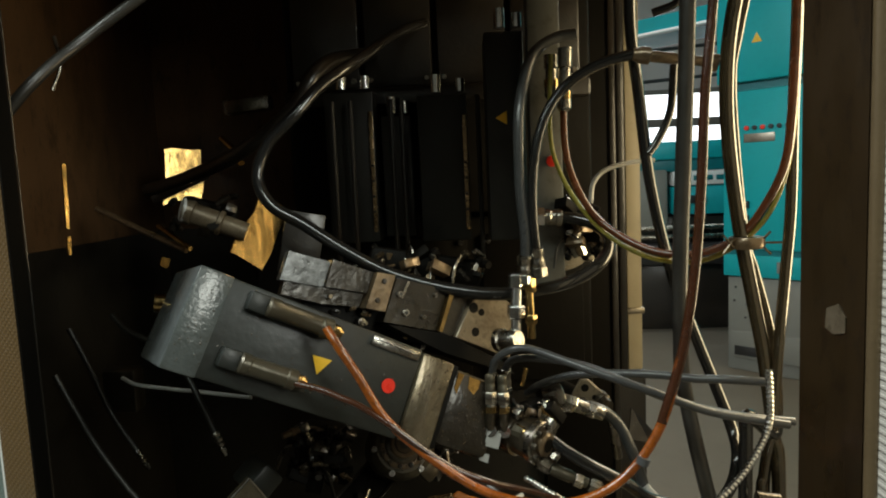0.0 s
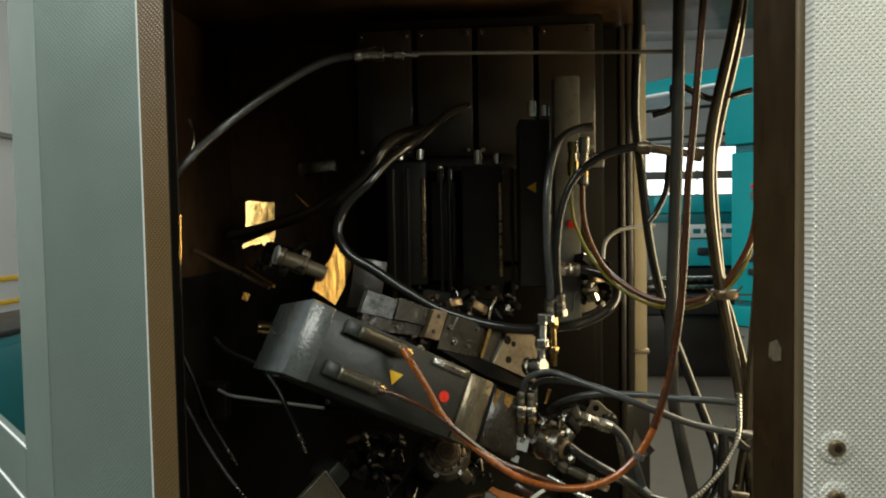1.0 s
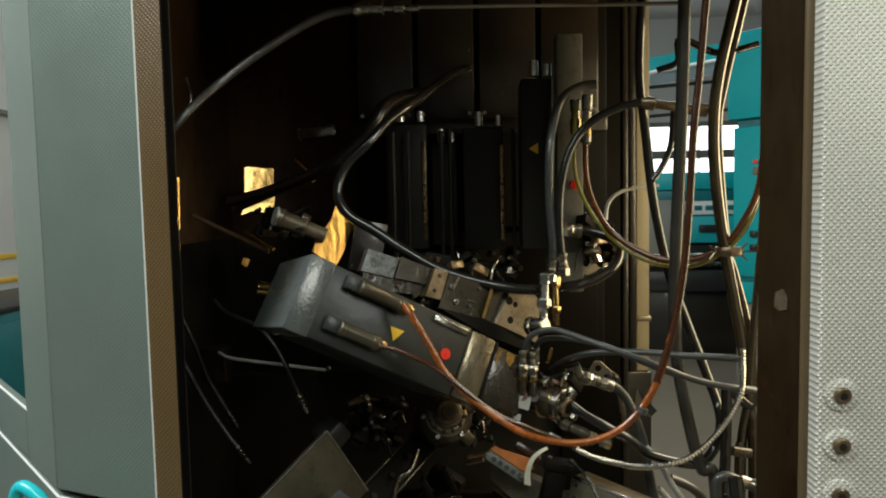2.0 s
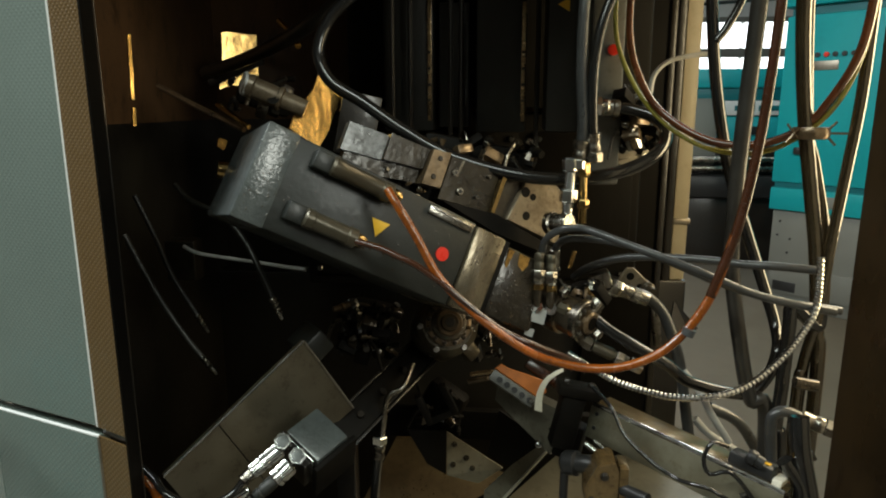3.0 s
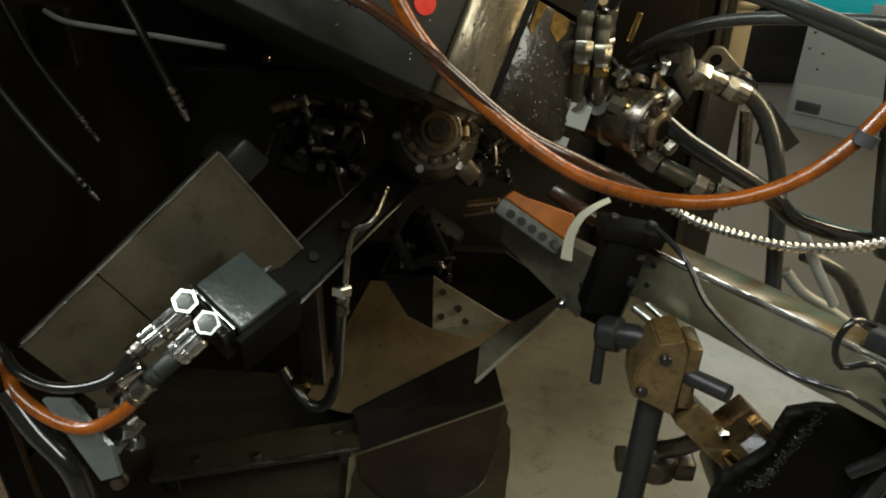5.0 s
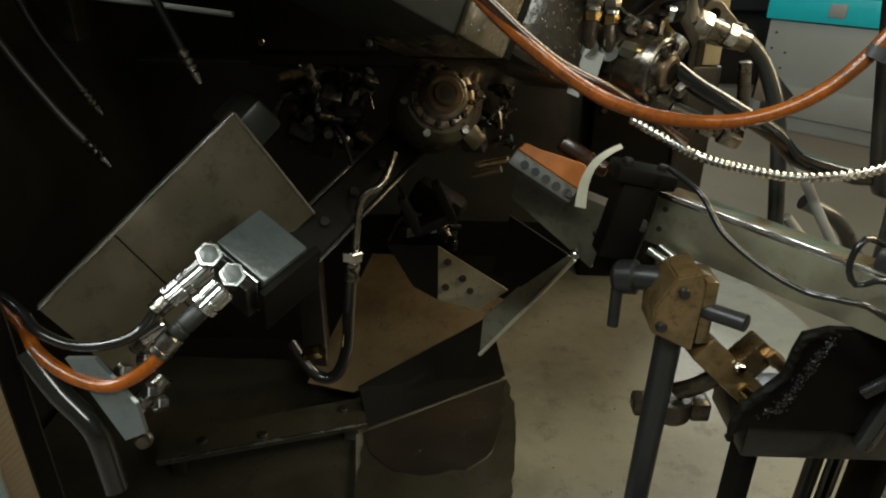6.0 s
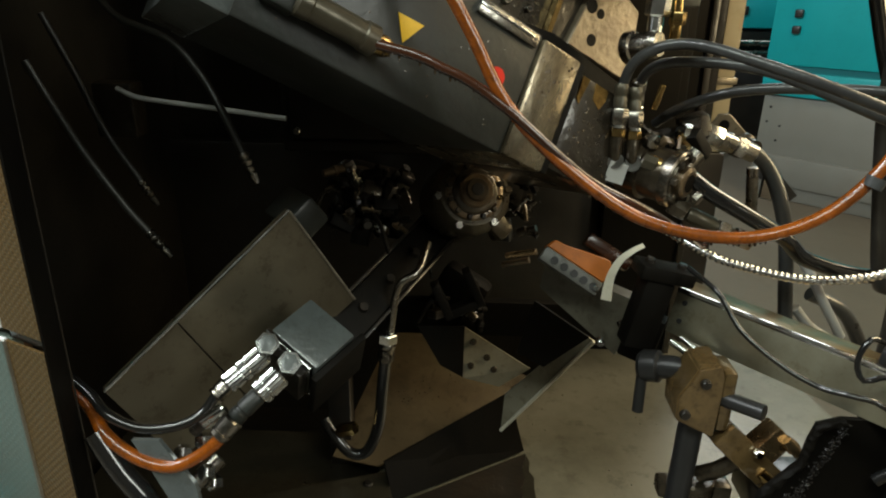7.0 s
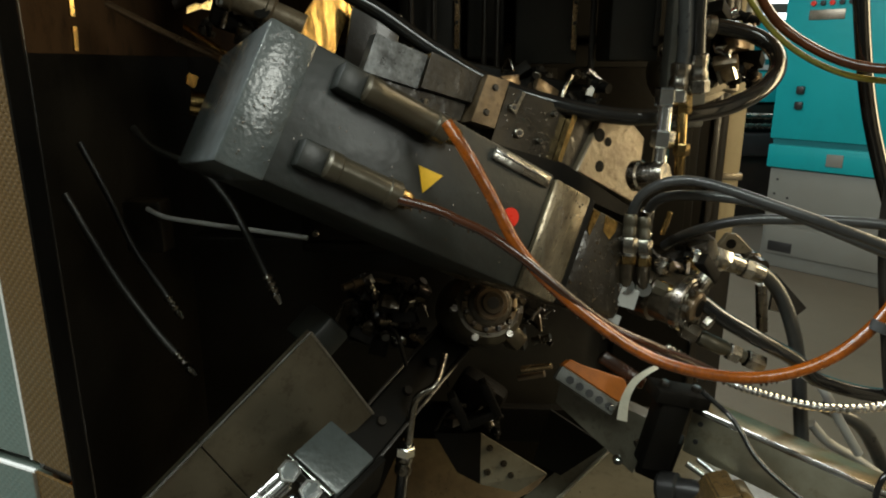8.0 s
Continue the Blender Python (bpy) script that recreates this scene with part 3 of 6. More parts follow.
def servo_motor():
    root = thing("servo_motor", MF, "oily dark grey servo motor with two cable sockets", "motor")
    part("end_cap", box((0.0, -0.0075, 0.0), (0.042, 0.1155, 0.19), 0.003), MOTOR_CAP, root, "lighter grey cast end cap")
    part("housing", box((0.0385, -0.0065, 0.0009), (0.310, 0.1145, 0.188), 0.003), MOTOR, root)
    part("flange", box((0.3105, -0.004, -0.003), (0.362, 0.114, 0.19), 0.004), WETPLATE, root, "bare metal flange plate")
    part("flange_edge", box((0.3622, -0.003, -0.001), (0.3695, 0.112, 0.188), 0.001), BLACKMAT, root, "black joint beside the flange")
    part("bearing_housing", box((0.3697, 0.0, 0.004), (0.46, 0.106, 0.18), 0.010), OILDARK, root, "oil-filmed bearing housing")
    rnd = random.Random(77)
    # gold patches laid on for the lamp's sheen on the wet housing
    for s0, s1, t0, t1 in ((0.373, 0.384, 0.004, 0.032), (0.394, 0.412, 0.004, 0.026)):
        outline = [(s0 + rnd.uniform(-0.002, 0.002), t0), (s1, t0), (s1 + rnd.uniform(-0.004, 0.002), (t0 + t1) / 2), (s1 - 0.004, t1), (s0 + 0.002, t1 - 0.006)]
        part("bare_glint_patch", add_prism(bmesh.new(), outline, 0.0032, 0.0046), GOLD, root, "gold patch standing in for wet sheen on the housing")
    part("cover_plate", box((0.232, -0.003, -0.003), (0.305, 0.010, 0.012), 0.002), STEEL, root)
    for s in (0.25, 0.268, 0.286):
        part("groove", box((s - 0.018, 0.000, -0.0045), (s + 0.012, 0.003, -0.0025), 0.001), CHROME, root)
    for s0, s1, h in ((0.085, 0.172, 0.012), (0.078, 0.150, 0.083)):
        k = part("socket", box((s0 - 0.022, h - 0.012, -0.017), (s0 + 0.004, h + 0.012, 0.004), 0.003), MOTOR, root)
        c = part("connector", add_turned(bmesh.new(), (s0, h, -0.014), (s1, h, -0.014), ((0, 0.010), (0.03, 0.0125), (0.16, 0.0125), (0.18, 0.0115), (0.80, 0.0115), (0.82, 0.0128), (0.97, 0.0128), (1, 0.009)), 24), PLUG, root, "oil-browned metal plug")
        part("gland", add_turned(bmesh.new(), (s1, h, -0.014), (s1 + 0.012, h, -0.014), ((0, 0.009), (0.6, 0.009), (1, 0.007)), 12), BRASS, c)
    a, b, c = (0.164, 0.047), (0.190, 0.046), (0.177, 0.068)
    bm = add_prism(bmesh.new(), (a, b, c), -0.0006, 0.0016)
    part("warning_triangle", bm, YELLOW, root, "yellow warning triangle")
    s, h = 0.2755, 0.0525
    bm = bmesh.new()
    add_turned(bm, (s, h, 0.0018), (s, h, -0.0006), ((0, 0.0095), (1, 0.0095)), 24)
    part("round_sticker", bm, RED, root, "round red sticker")
    return root


servo_motor()


def slide_block():
    rnd = random.Random(41)
    root = thing("tool_slide", MF, "oily steel tool slide behind the motor", "machine part")
    part("body", box((0.17, -0.06, 0.135), (0.37, 0.06, 0.27), 0.006), BLACKMAT, root)
    bm = add_prism(bmesh.new(), ((0.118, -0.082), (0.180, -0.090), (0.182, -0.052), (0.120, -0.040)), 0.112, 0.13)
    part("scratched_plate", bm, SCRATCH, root, "scratched oily steel plate, its pale reflection put into the colour")
    bm = add_prism(bmesh.new(), ((0.181, -0.0943), (0.2468, -0.1003), (0.2468, -0.0675), (0.184, -0.054)), 0.108, 0.13)
    part("upper_plate", bm, OILDARK, root)
    bm = add_prism(bmesh.new(), ((0.128, -0.042), (0.246, -0.066), (0.247, -0.046), (0.190, -0.030), (0.130, -0.022)), 0.118, 0.135)
    part("lower_lip", bm, OILDARK, root)
    bm = add_prism(bmesh.new(), ((0.2478, -0.1004), (0.276, -0.107), (0.2794, -0.0507), (0.2485, -0.0451)), 0.096, 0.129)
    e = part("end_plate", bm, BRONZE, root, "brown worn end plate")
    for t in (-0.092, -0.062):
        part("screw", add_turned(bmesh.new(), (0.262, t, 0.0935), (0.262, t, 0.097), ((0, 0.003), (0.5, 0.0042), (1, 0.0042)), 12), DARK, e)
    bm = add_prism(bmesh.new(), ((0.2828, -0.1054), (0.3708, -0.1208), (0.3734, -0.0535), (0.2855, -0.037)), 0.104, 0.16)
    g = part("guide", bm, OILDARK, root, "dark oily guide plate")
    bm = add_prism(bmesh.new(), ((0.300, -0.1072), (0.3046, -0.1077), (0.3018, -0.0798), (0.2978, -0.0798)), 0.1005, 0.1036)
    part("bright_rib", bm, STEEL, g)
    for s, t, r in ((0.3138, -0.0614, 0.0062), (0.295, -0.0842, 0.0055), (0.345, -0.066, 0.004), (0.352, -0.104, 0.0035)):
        k = part("bolt", add_turned(bmesh.new(), (s, t, 0.0975), (s, t, 0.105), ((0, r * 0.8), (0.2, r), (1, r)), 14), STEEL, g)
        part("socket", add_turned(bmesh.new(), (s, t, 0.0969), (s, t, 0.0974), ((0, r * 0.5), (1, r * 0.5)), 6), BLACKP, k)
    bm = add_prism(bmesh.new(), ((0.3716, -0.119), (0.3787, -0.1203), (0.3797, -0.0541), (0.3738, -0.0538)), 0.093, 0.103)
    part("bright_edge", bm, BRASS, root, "bright oily edge strip")
    bm = add_prism(bmesh.new(), ((0.380, -0.1268), (0.414, -0.1338), (0.4032, -0.0556), (0.3802, -0.0520)), 0.101, 0.17)
    part("side_face", bm, OILDARK, root, "brown oil-filmed side face")
    bm = add_prism(bmesh.new(), ((0.4148, -0.1365), (0.4484, -0.149), (0.4899, -0.1373), (0.5132, -0.0549), (0.4042, -0.0537)), 0.092, 0.19)
    bmesh.ops.bevel(bm, geom=list(bm.edges), offset=0.0015, segments=1, affect="EDGES")
    h = part("drilled_block", bm, WORN, root, "worn steel block with drilled holes")
    for s, t, r in ((0.4191, -0.108, 0.0085), (0.4352, -0.1064, 0.0058), (0.4353, -0.0736, 0.0072)):
        part("hole", add_turned(bmesh.new(), (s, t, 0.0916), (s, t, 0.0985), ((0, r), (0.3, r * 0.94), (1, r * 0.9)), 18), BLACKMAT, h)
    for i in range(16):
        p = Vector((rnd.uniform(0.19, 0.37), rnd.uniform(-0.045, -0.02), 0.125))
        r = rnd.uniform(0.003, 0.007)
        part("fitting", add_turned(bmesh.new(), p, p + Vector((rnd.uniform(-0.008, 0.008), rnd.uniform(-0.008, 0.004), -0.012)), ((0, r), (0.6, r), (0.65, r * 0.7), (1, r * 0.7)), rnd.choice((6, 12))), rnd.choice((DARK, GRIME, BRONZE, STEEL)), root)
    bm = add_prism(bmesh.new(), ((0.2857, -0.0329), (0.3787, -0.0522), (0.509, -0.0453), (0.5237, -0.0331), (0.3914, -0.0247)), 0.085, 0.16)
    part("underside", bm, BLACKMAT, root)
    return root


slide_block()

# hydraulic cylinder with its fittings
def cylinder():
    root = thing("hydraulic_cylinder", Matrix.Identity(4), "oily steel hydraulic cylinder with pipe fittings", "cylinder")
    p, q = Vector((0.062, 1.040, 1.144)), Vector((0.168, 0.940, 1.128))
    part("barrel", add_turned(bmesh.new(), p, q, ((0, 0.026), (0.05, 0.028), (0.55, 0.028), (0.56, 0.033), (0.72, 0.033), (0.73, 0.029), (0.95, 0.029), (1, 0.026)), 28), GRIME, root)
    d = (q - p).normalized()
    e = part("end_face", add_turned(bmesh.new(), q, q + d * 0.008, ((0, 0.0175), (0.7, 0.0175), (1, 0.014)), 20), BRONZE, root)
    part("bore", rod(q + d * 0.0075, q + d * 0.0085, 0.010), BLACKMAT, e)
    part("end_ring", add_turned(bmesh.new(), q - d * 0.014, q - d * 0.0015, ((0, 0.0295), (0.1, 0.032), (0.85, 0.032), (1, 0.030)), 28), STEEL, root, "wet steel end ring")
    for i in range(8):
        a = i * math.pi / 4
        s = d.orthogonal().normalized()
        o = d.cross(s)
        c = q - d * 0.0015 + (s * math.cos(a) + o * math.sin(a)) * 0.0245
        part("bolt", hexagon(c, c + d * 0.006, 0.0042), STEEL, root)
    return root


cylinder()
sheet("paper_tag", [(0.090, 0.940, 1.149), (0.109, 0.940, 1.144), (0.104, 0.940, 1.122), (0.084, 0.940, 1.128)][::-1], 0.001, CLEAR, "small pale label stuck to the cylinder", "label")
sheet("paper_tag", [(0.079, 0.940, 1.118), (0.091, 0.940, 1.114), (0.088, 0.940, 1.102), (0.076, 0.940, 1.107)][::-1], 0.001, CLEAR, "torn pale label stuck to the cylinder", "label")

# ---- cables and hoses ----
def low_end(p):
    """Where a hanging hose reaches the sump."""
    return (p[0] + 0.02, p[1] + 0.04, 0.30)


power_cable = thing("power_cable", Matrix.Identity(4), "orange power cable in a wide loop, shade coloured in above", "cable")
part("sheath", tube([(-0.097, 0.795, 1.337), (-0.081, 0.785, 1.315), (-0.061, 0.785, 1.281), (-0.032, 0.785, 1.229), (0.015, 0.785, 1.182), (0.080, 0.780, 1.139), (0.145, 0.775, 1.124), (0.200, 0.770, 1.132), (0.247, 0.770, 1.161), (0.286, 0.775, 1.217), (0.313, 0.785, 1.296)], 0.0054), ORANGE, power_cable)
# upper run gets a brown sheath: its weaker light is put into colour
part("shaded_sheath", tube([(0.286, 0.775, 1.217), (0.313, 0.785, 1.296), (0.333, 0.800, 1.390), (0.344, 0.810, 1.491), (0.352, 0.820, 1.592), (0.364, 0.830, 1.684), (0.381, 0.840, 1.859), (0.389, 0.840, 1.981)], 0.0057), HOSEBROWN, power_cable, "brown sheath with the upper run's shade in its colour")
hose("feedback_cable", [(-0.144, 0.790, 1.275), (-0.106, 0.785, 1.266), (-0.085, 0.783, 1.257), (-0.063, 0.782, 1.247), (-0.031, 0.782, 1.225), (-0.009, 0.782, 1.207), (0.019, 0.785, 1.183), (0.049, 0.790, 1.161), (0.092, 0.800, 1.139), (0.135, 0.840, 1.109), (0.178, 0.880, 1.077)], 0.0042, HOSEBROWN, "dark brown oily cable beside the orange one", "cable")
hose("metal_conduit", [(0.139, 0.930, 1.084), (0.197, 0.900, 1.059), (0.238, 0.880, 1.052), (0.276, 0.860, 1.052), (0.318, 0.845, 1.061), (0.357, 0.840, 1.078), (0.393, 0.840, 1.110), (0.422, 0.845, 1.147), (0.440, 0.850, 1.187), (0.448, 0.870, 1.246)], 0.0044, CHROME, "shiny ribbed metal conduit hanging in an arc", "conduit", step=0.0027, rib=0.30)
hose("loop_hose", [(0.010, 1.470, 1.835), (-0.051, 1.360, 1.790), (-0.106, 1.220, 1.718), (-0.161, 1.160, 1.670), (-0.202, 1.130, 1.620), (-0.248, 1.120, 1.573), (-0.265, 1.110, 1.520), (-0.242, 1.100, 1.475), (-0.190, 1.090, 1.443), (-0.125, 1.080, 1.400), (-0.051, 1.070, 1.360), (0.042, 1.060, 1.333), (0.124, 1.060, 1.323), (0.207, 1.070, 1.330), (0.263, 1.090, 1.348), (0.295, 1.110, 1.372), (0.302, 1.130, 1.397), (0.285, 1.150, 1.418), (0.240, 1.160, 1.431), (0.202, 1.160, 1.433)], 0.0105, RUBBER, "thick black oily hose in a long loop", ends=(-1,))
hose("grey_hose", [(0.102, 0.975, 1.196), (0.100, 0.970, 1.220), (0.105, 0.955, 1.247), (0.124, 0.940, 1.264), (0.146, 0.930, 1.269), (0.168, 0.910, 1.267), (0.203, 0.890, 1.257), (0.254, 0.870, 1.241), (0.308, 0.860, 1.222), (0.375, 0.860, 1.196), (0.469, 0.860, 1.177)], 0.0054, HOSEGREY, "dark grey hydraulic hose arching to the side", ends=(0,))
hose("grey_hose", [(0.120, 0.985, 1.199), (0.120, 0.980, 1.222), (0.126, 0.965, 1.241), (0.146, 0.950, 1.250), (0.188, 0.930, 1.251), (0.229, 0.910, 1.245), (0.276, 0.890, 1.228), (0.333, 0.880, 1.206), (0.405, 0.880, 1.185), (0.485, 0.880, 1.173)], 0.0054, HOSEGREY, "dark grey hydraulic hose arching to the side", ends=(0,))
hose("grey_hose", [(0.153, 1.020, 1.175), (0.164, 1.000, 1.191), (0.183, 0.980, 1.206), (0.214, 0.960, 1.220), (0.255, 0.940, 1.227), (0.319, 0.920, 1.229), (0.367, 0.900, 1.228), (0.400, 0.890, 1.229), (0.458, 0.880, 1.226)], 0.0056, HOSEGREY, "thin dark grey hose running to the side post")
hose("bent_hose", [(0.210, 1.010, 1.161), (0.235, 1.010, 1.157), (0.263, 1.010, 1.149), (0.288, 1.010, 1.126), (0.304, 1.000, 1.090), (0.319, 1.000, 1.043), (0.331, 1.000, 0.978), (0.342, 1.000, 0.916)], 0.0085, HOSEGREY, "grey hose bent downward from an elbow", ends=(0,))
hose("black_hose", [(0.180, 0.950, 1.129), (0.202, 0.940, 1.114), (0.238, 0.930, 1.095), (0.281, 0.930, 1.071), (0.319, 0.940, 1.041), (0.397, 0.950, 1.021), (0.436, 0.970, 1.038), (0.452, 0.980, 1.079), (0.459, 1.015, 1.108), (0.442, 1.040, 1.173), (0.413, 1.060, 1.263), (0.381, 1.060, 1.355), (0.353, 1.060, 1.485), (0.337, 1.060, 1.622), (0.326, 1.060, 1.735), (0.331, 1.060, 1.916), (0.325, 1.060, 2.070)], 0.0088, RUBBER, "black oily hose sweeping up from the cylinder end")
hose("hanging_hose", [(0.372, 0.930, 1.949), (0.370, 0.930, 1.821), (0.368, 0.930, 1.696), (0.363, 0.930, 1.551), (0.356, 0.930, 1.359), (0.358, 0.935, 1.285), (0.363, 0.940, 1.209), (0.388, 0.940, 1.081), (0.407, 0.945, 1.016), (0.436, 0.950, 0.946), low_end((0.436, 0.950, 0.946))], 0.0105, HOSEDIM, "thick grey hose hanging in the rear opening", ends=(0,))
hose("hanging_hose", [(0.497, 0.970, 2.032), (0.478, 0.970, 1.877), (0.442, 0.970, 1.711), (0.433, 0.970, 1.617), (0.437, 0.970, 1.528), (0.451, 0.970, 1.419), (0.470, 0.970, 1.316), (0.486, 0.970, 1.230), (0.499, 0.970, 1.122), (0.508, 0.970, 1.002), low_end((0.508, 0.970, 1.002))], 0.0098, HOSEGOLD, "thick black hose tied to its neighbours", ends=(0,))
hose("hanging_hose", [(0.511, 1.000, 2.044), (0.501, 1.000, 1.875), (0.463, 1.000, 1.699), (0.452, 1.000, 1.611), (0.462, 0.985, 1.418), (0.477, 0.980, 1.352), (0.500, 0.980, 1.257), (0.510, 0.980, 1.139), (0.492, 0.980, 1.018), low_end((0.492, 0.980, 1.018))], 0.0065, HOSEGOLD, "black hose tied to its neighbours", ends=(0,))
hose("hanging_hose", [(0.520, 0.955, 2.060), (0.519, 0.950, 1.880), (0.517, 0.950, 1.704), (0.513, 0.950, 1.577), (0.511, 0.950, 1.446), (0.509, 0.960, 1.354), (0.500, 0.960, 1.242), (0.494, 0.960, 1.145), (0.486, 0.970, 1.063), (0.481, 0.970, 0.961), low_end((0.481, 0.970, 0.961))], 0.0075, HOSEGOLD, "black oily hose beside the brown post", ends=(0,))
hose("signal_cable", [(0.213, 1.100, 1.690), (0.209, 1.100, 1.570), (0.222, 1.100, 1.509), (0.255, 1.090, 1.447), (0.297, 1.070, 1.401), (0.350, 1.040, 1.372), (0.408, 1.010, 1.369), (0.452, 0.980, 1.395), (0.479, 0.950, 1.435), (0.498, 0.940, 1.490), (0.509, 0.938, 1.568), (0.513, 0.938, 1.680), (0.516, 0.940, 1.860), (0.518, 0.945, 2.050)], 0.0036, YELLOWGREEN, "yellow-green cable in a hanging bow", "cable")
hose("signal_cable", [(0.229, 1.090, 1.609), (0.230, 1.090, 1.549), (0.241, 1.090, 1.498), (0.268, 1.080, 1.442), (0.305, 1.060, 1.407), (0.352, 1.030, 1.383), (0.405, 1.000, 1.382), (0.450, 0.975, 1.405), (0.474, 0.950, 1.446), (0.495, 0.935, 1.503), (0.503, 0.932, 1.576), (0.508, 0.932, 1.690), (0.511, 0.934, 1.860), (0.512, 0.940, 2.050)], 0.0058, RUST, "red-brown cable in a hanging bow", "cable")
hose("braided_hose", [(0.252, 1.100, 1.719), (0.222, 1.100, 1.715), (0.188, 1.090, 1.694), (0.168, 1.070, 1.649), (0.156, 1.045, 1.587), (0.154, 1.035, 1.489), (0.159, 1.030, 1.411), (0.156, 1.030, 1.356)], 0.0085, HOSEGREY, "grey braided hose arching down to a steel elbow", ends=(-1,))
hose("brass_line", [(0.327, 1.000, 1.669), (0.274, 1.030, 1.661), (0.228, 1.050, 1.635), (0.196, 1.050, 1.591), (0.177, 1.040, 1.528), (0.171, 1.030, 1.450), (0.177, 1.030, 1.366)], 0.0078, RUBBER, "black hose with a brass end piece", ends=(-1,), end_mat=STEEL)
hose("clear_tube", [(0.288, 1.200, 1.452), (0.293, 1.200, 1.486), (0.316, 1.200, 1.509), (0.360, 1.200, 1.519), (0.398, 1.200, 1.521)], 0.0042, CLEAR, "thin clouded clear tube bent sideways", "tube")

# ---- lower slide: sheet cover and valve block ----
sheet_cover = thing("sheet_cover", Matrix.Identity(4), "brushed sheet-metal cover set at a slant", "cover")
for u0, u1 in ((0.0, 0.365), (0.372, 1.0)):
    a0, a1, b0, b1 = Vector((-0.446, 0.841, 0.905)), Vector((-0.269, 0.978, 1.071)), Vector((-0.396, 0.880, 0.785)), Vector((-0.205, 1.030, 0.935))
    piece = sheet("panel", [a0.lerp(a1, u0), b0.lerp(b1, u0), b0.lerp(b1, u1), a0.lerp(a1, u1)], 0.012, COVER, "", "")
    piece.parent = sheet_cover
part("rolled_edge", rod((-0.4465, 0.840, 0.906), (-0.2695, 0.977, 1.072), 0.0022, 8), CHROME, sheet_cover, "bright edge line")
part("end_fold", rod((-0.269, 0.977, 1.071), (-0.205, 1.029, 0.935), 0.0018, 8), SHEET, sheet_cover)


def turned_chain(root, points, radii, mats, n=18):
    """Couplings one behind the other along a line of points."""
    for i, (p, q) in enumerate(zip(points, points[1:])):
        p, q = Vector(p), Vector(q)
        r = radii[i]
        bm = add_turned(bmesh.new(), p, q, ((0, r * 0.86), (0.08, r), (0.62, r), (0.66, r * 0.9), (0.72, r * 0.9), (0.76, r), (0.94, r), (1, r * 0.88)), 40)
        d = (q - p).normalized()
        for k, v in enumerate(bm.verts):
            if k % 2 and mats[i] is CHROME:
                c = p + d * (v.co - p).dot(d)
                v.co = c + (v.co - c) * 0.94
        part("coupling", bm, mats[i], root, "", mats[i] is not CHROME)


def valve_block():
    root = thing("valve_block", Matrix.Identity(4), "glossy dark grey valve block with two hose couplings", "valve")
    top, right, low = Vector((-0.238, 0.930, 0.982)), Vector((-0.183, 0.900, 0.952)), Vector((-0.219, 0.855, 0.935))
    m = axes(top, right - top, low - right)
    w, h = (right - top).length, (low - right).length
    part("body", box((0, 0, 0), (w, h, 0.075), 0.003, m), MOTOR_CAP, root)
    part("side_plate", box((w + 0.001, -0.01, 0.004), (w + 0.010, h + 0.01, 0.08), 0.002, m), BLACKMAT, root)
    part("lip", box((-0.003, h + 0.001, -0.002), (w * 0.95, h + 0.006, 0.06), 0.001, m), CHROME, root)
    part("gasket", box((0.0, h + 0.0065, 0.004), (w * 0.9, h + 0.018, 0.06), 0.001, m), DARK, root)
    for px in ((-0.265, 0.845, 0.969), (-0.239, 0.830, 0.956)):
        c = Vector(px)
        d = Vector((0.31, -0.70, 0.636)).normalized()
        b = part("plug", add_turned(bmesh.new(), c + d * -0.03, c, ((0, 0.009), (0.5, 0.009), (0.52, 0.0125), (1, 0.0125)), 6), CHROME, root, "bright hexagonal plug")
        part("plug_face", hexagon(c - d * 0.0005, c + d * 0.0012, 0.0096), MOTOR_CAP, b)
    turned_chain(root, [(-0.273, 0.860, 0.950), (-0.296, 0.845, 0.933), (-0.309, 0.835, 0.924), (-0.319, 0.825, 0.915)], (0.0125, 0.0118, 0.0095), (CHROME, CHROME, STEEL))
    turned_chain(root, [(-0.251, 0.835, 0.939), (-0.270, 0.820, 0.923), (-0.293, 0.805, 0.903), (-0.308, 0.795, 0.887)], (0.0135, 0.0098, 0.0115), (CHROME, MOTOR, STEEL))
    turned_chain(root, [(-0.312, 0.830, 0.898), (-0.334, 0.820, 0.885), (-0.343, 0.815, 0.876)], (0.0085, 0.0065), (CHROME, DARK))
    for a in ((-0.330, 0.820, 0.863), (-0.349, 0.810, 0.855), (-0.322, 0.800, 0.839), (-0.340, 0.800, 0.817), (-0.368, 0.800, 0.860), (-0.320, 0.810, 0.817)):
        c = Vector(a)
        part("nut", hexagon(c, c + Vector((-0.006, -0.009, 0.006)), 0.0085), CHROME, root)
    part("sleeve", rod((-0.320, 0.820, 0.842), (-0.339, 0.800, 0.824), 0.010), STEEL, root)
    return root


valve_block()
hose("oil_hose", [(-0.319, 0.825, 0.915), (-0.329, 0.815, 0.902), (-0.345, 0.805, 0.895), (-0.369, 0.800, 0.891), (-0.397, 0.800, 0.892), (-0.429, 0.808, 0.902), (-0.455, 0.828, 0.912), (-0.510, 0.855, 0.932)], 0.0055, RUBBER, "thin oily hose bending out of a coupling")
hose("supply_cable", [(-0.305, 0.795, 0.886), (-0.325, 0.790, 0.869), (-0.351, 0.785, 0.857), (-0.377, 0.785, 0.859), (-0.405, 0.790, 0.870), (-0.430, 0.800, 0.885), (-0.448, 0.818, 0.896), (-0.475, 0.836, 0.908), (-0.520, 0.860, 0.930)], 0.0068, ORANGE, "orange cable bending out of the valve block", "cable")
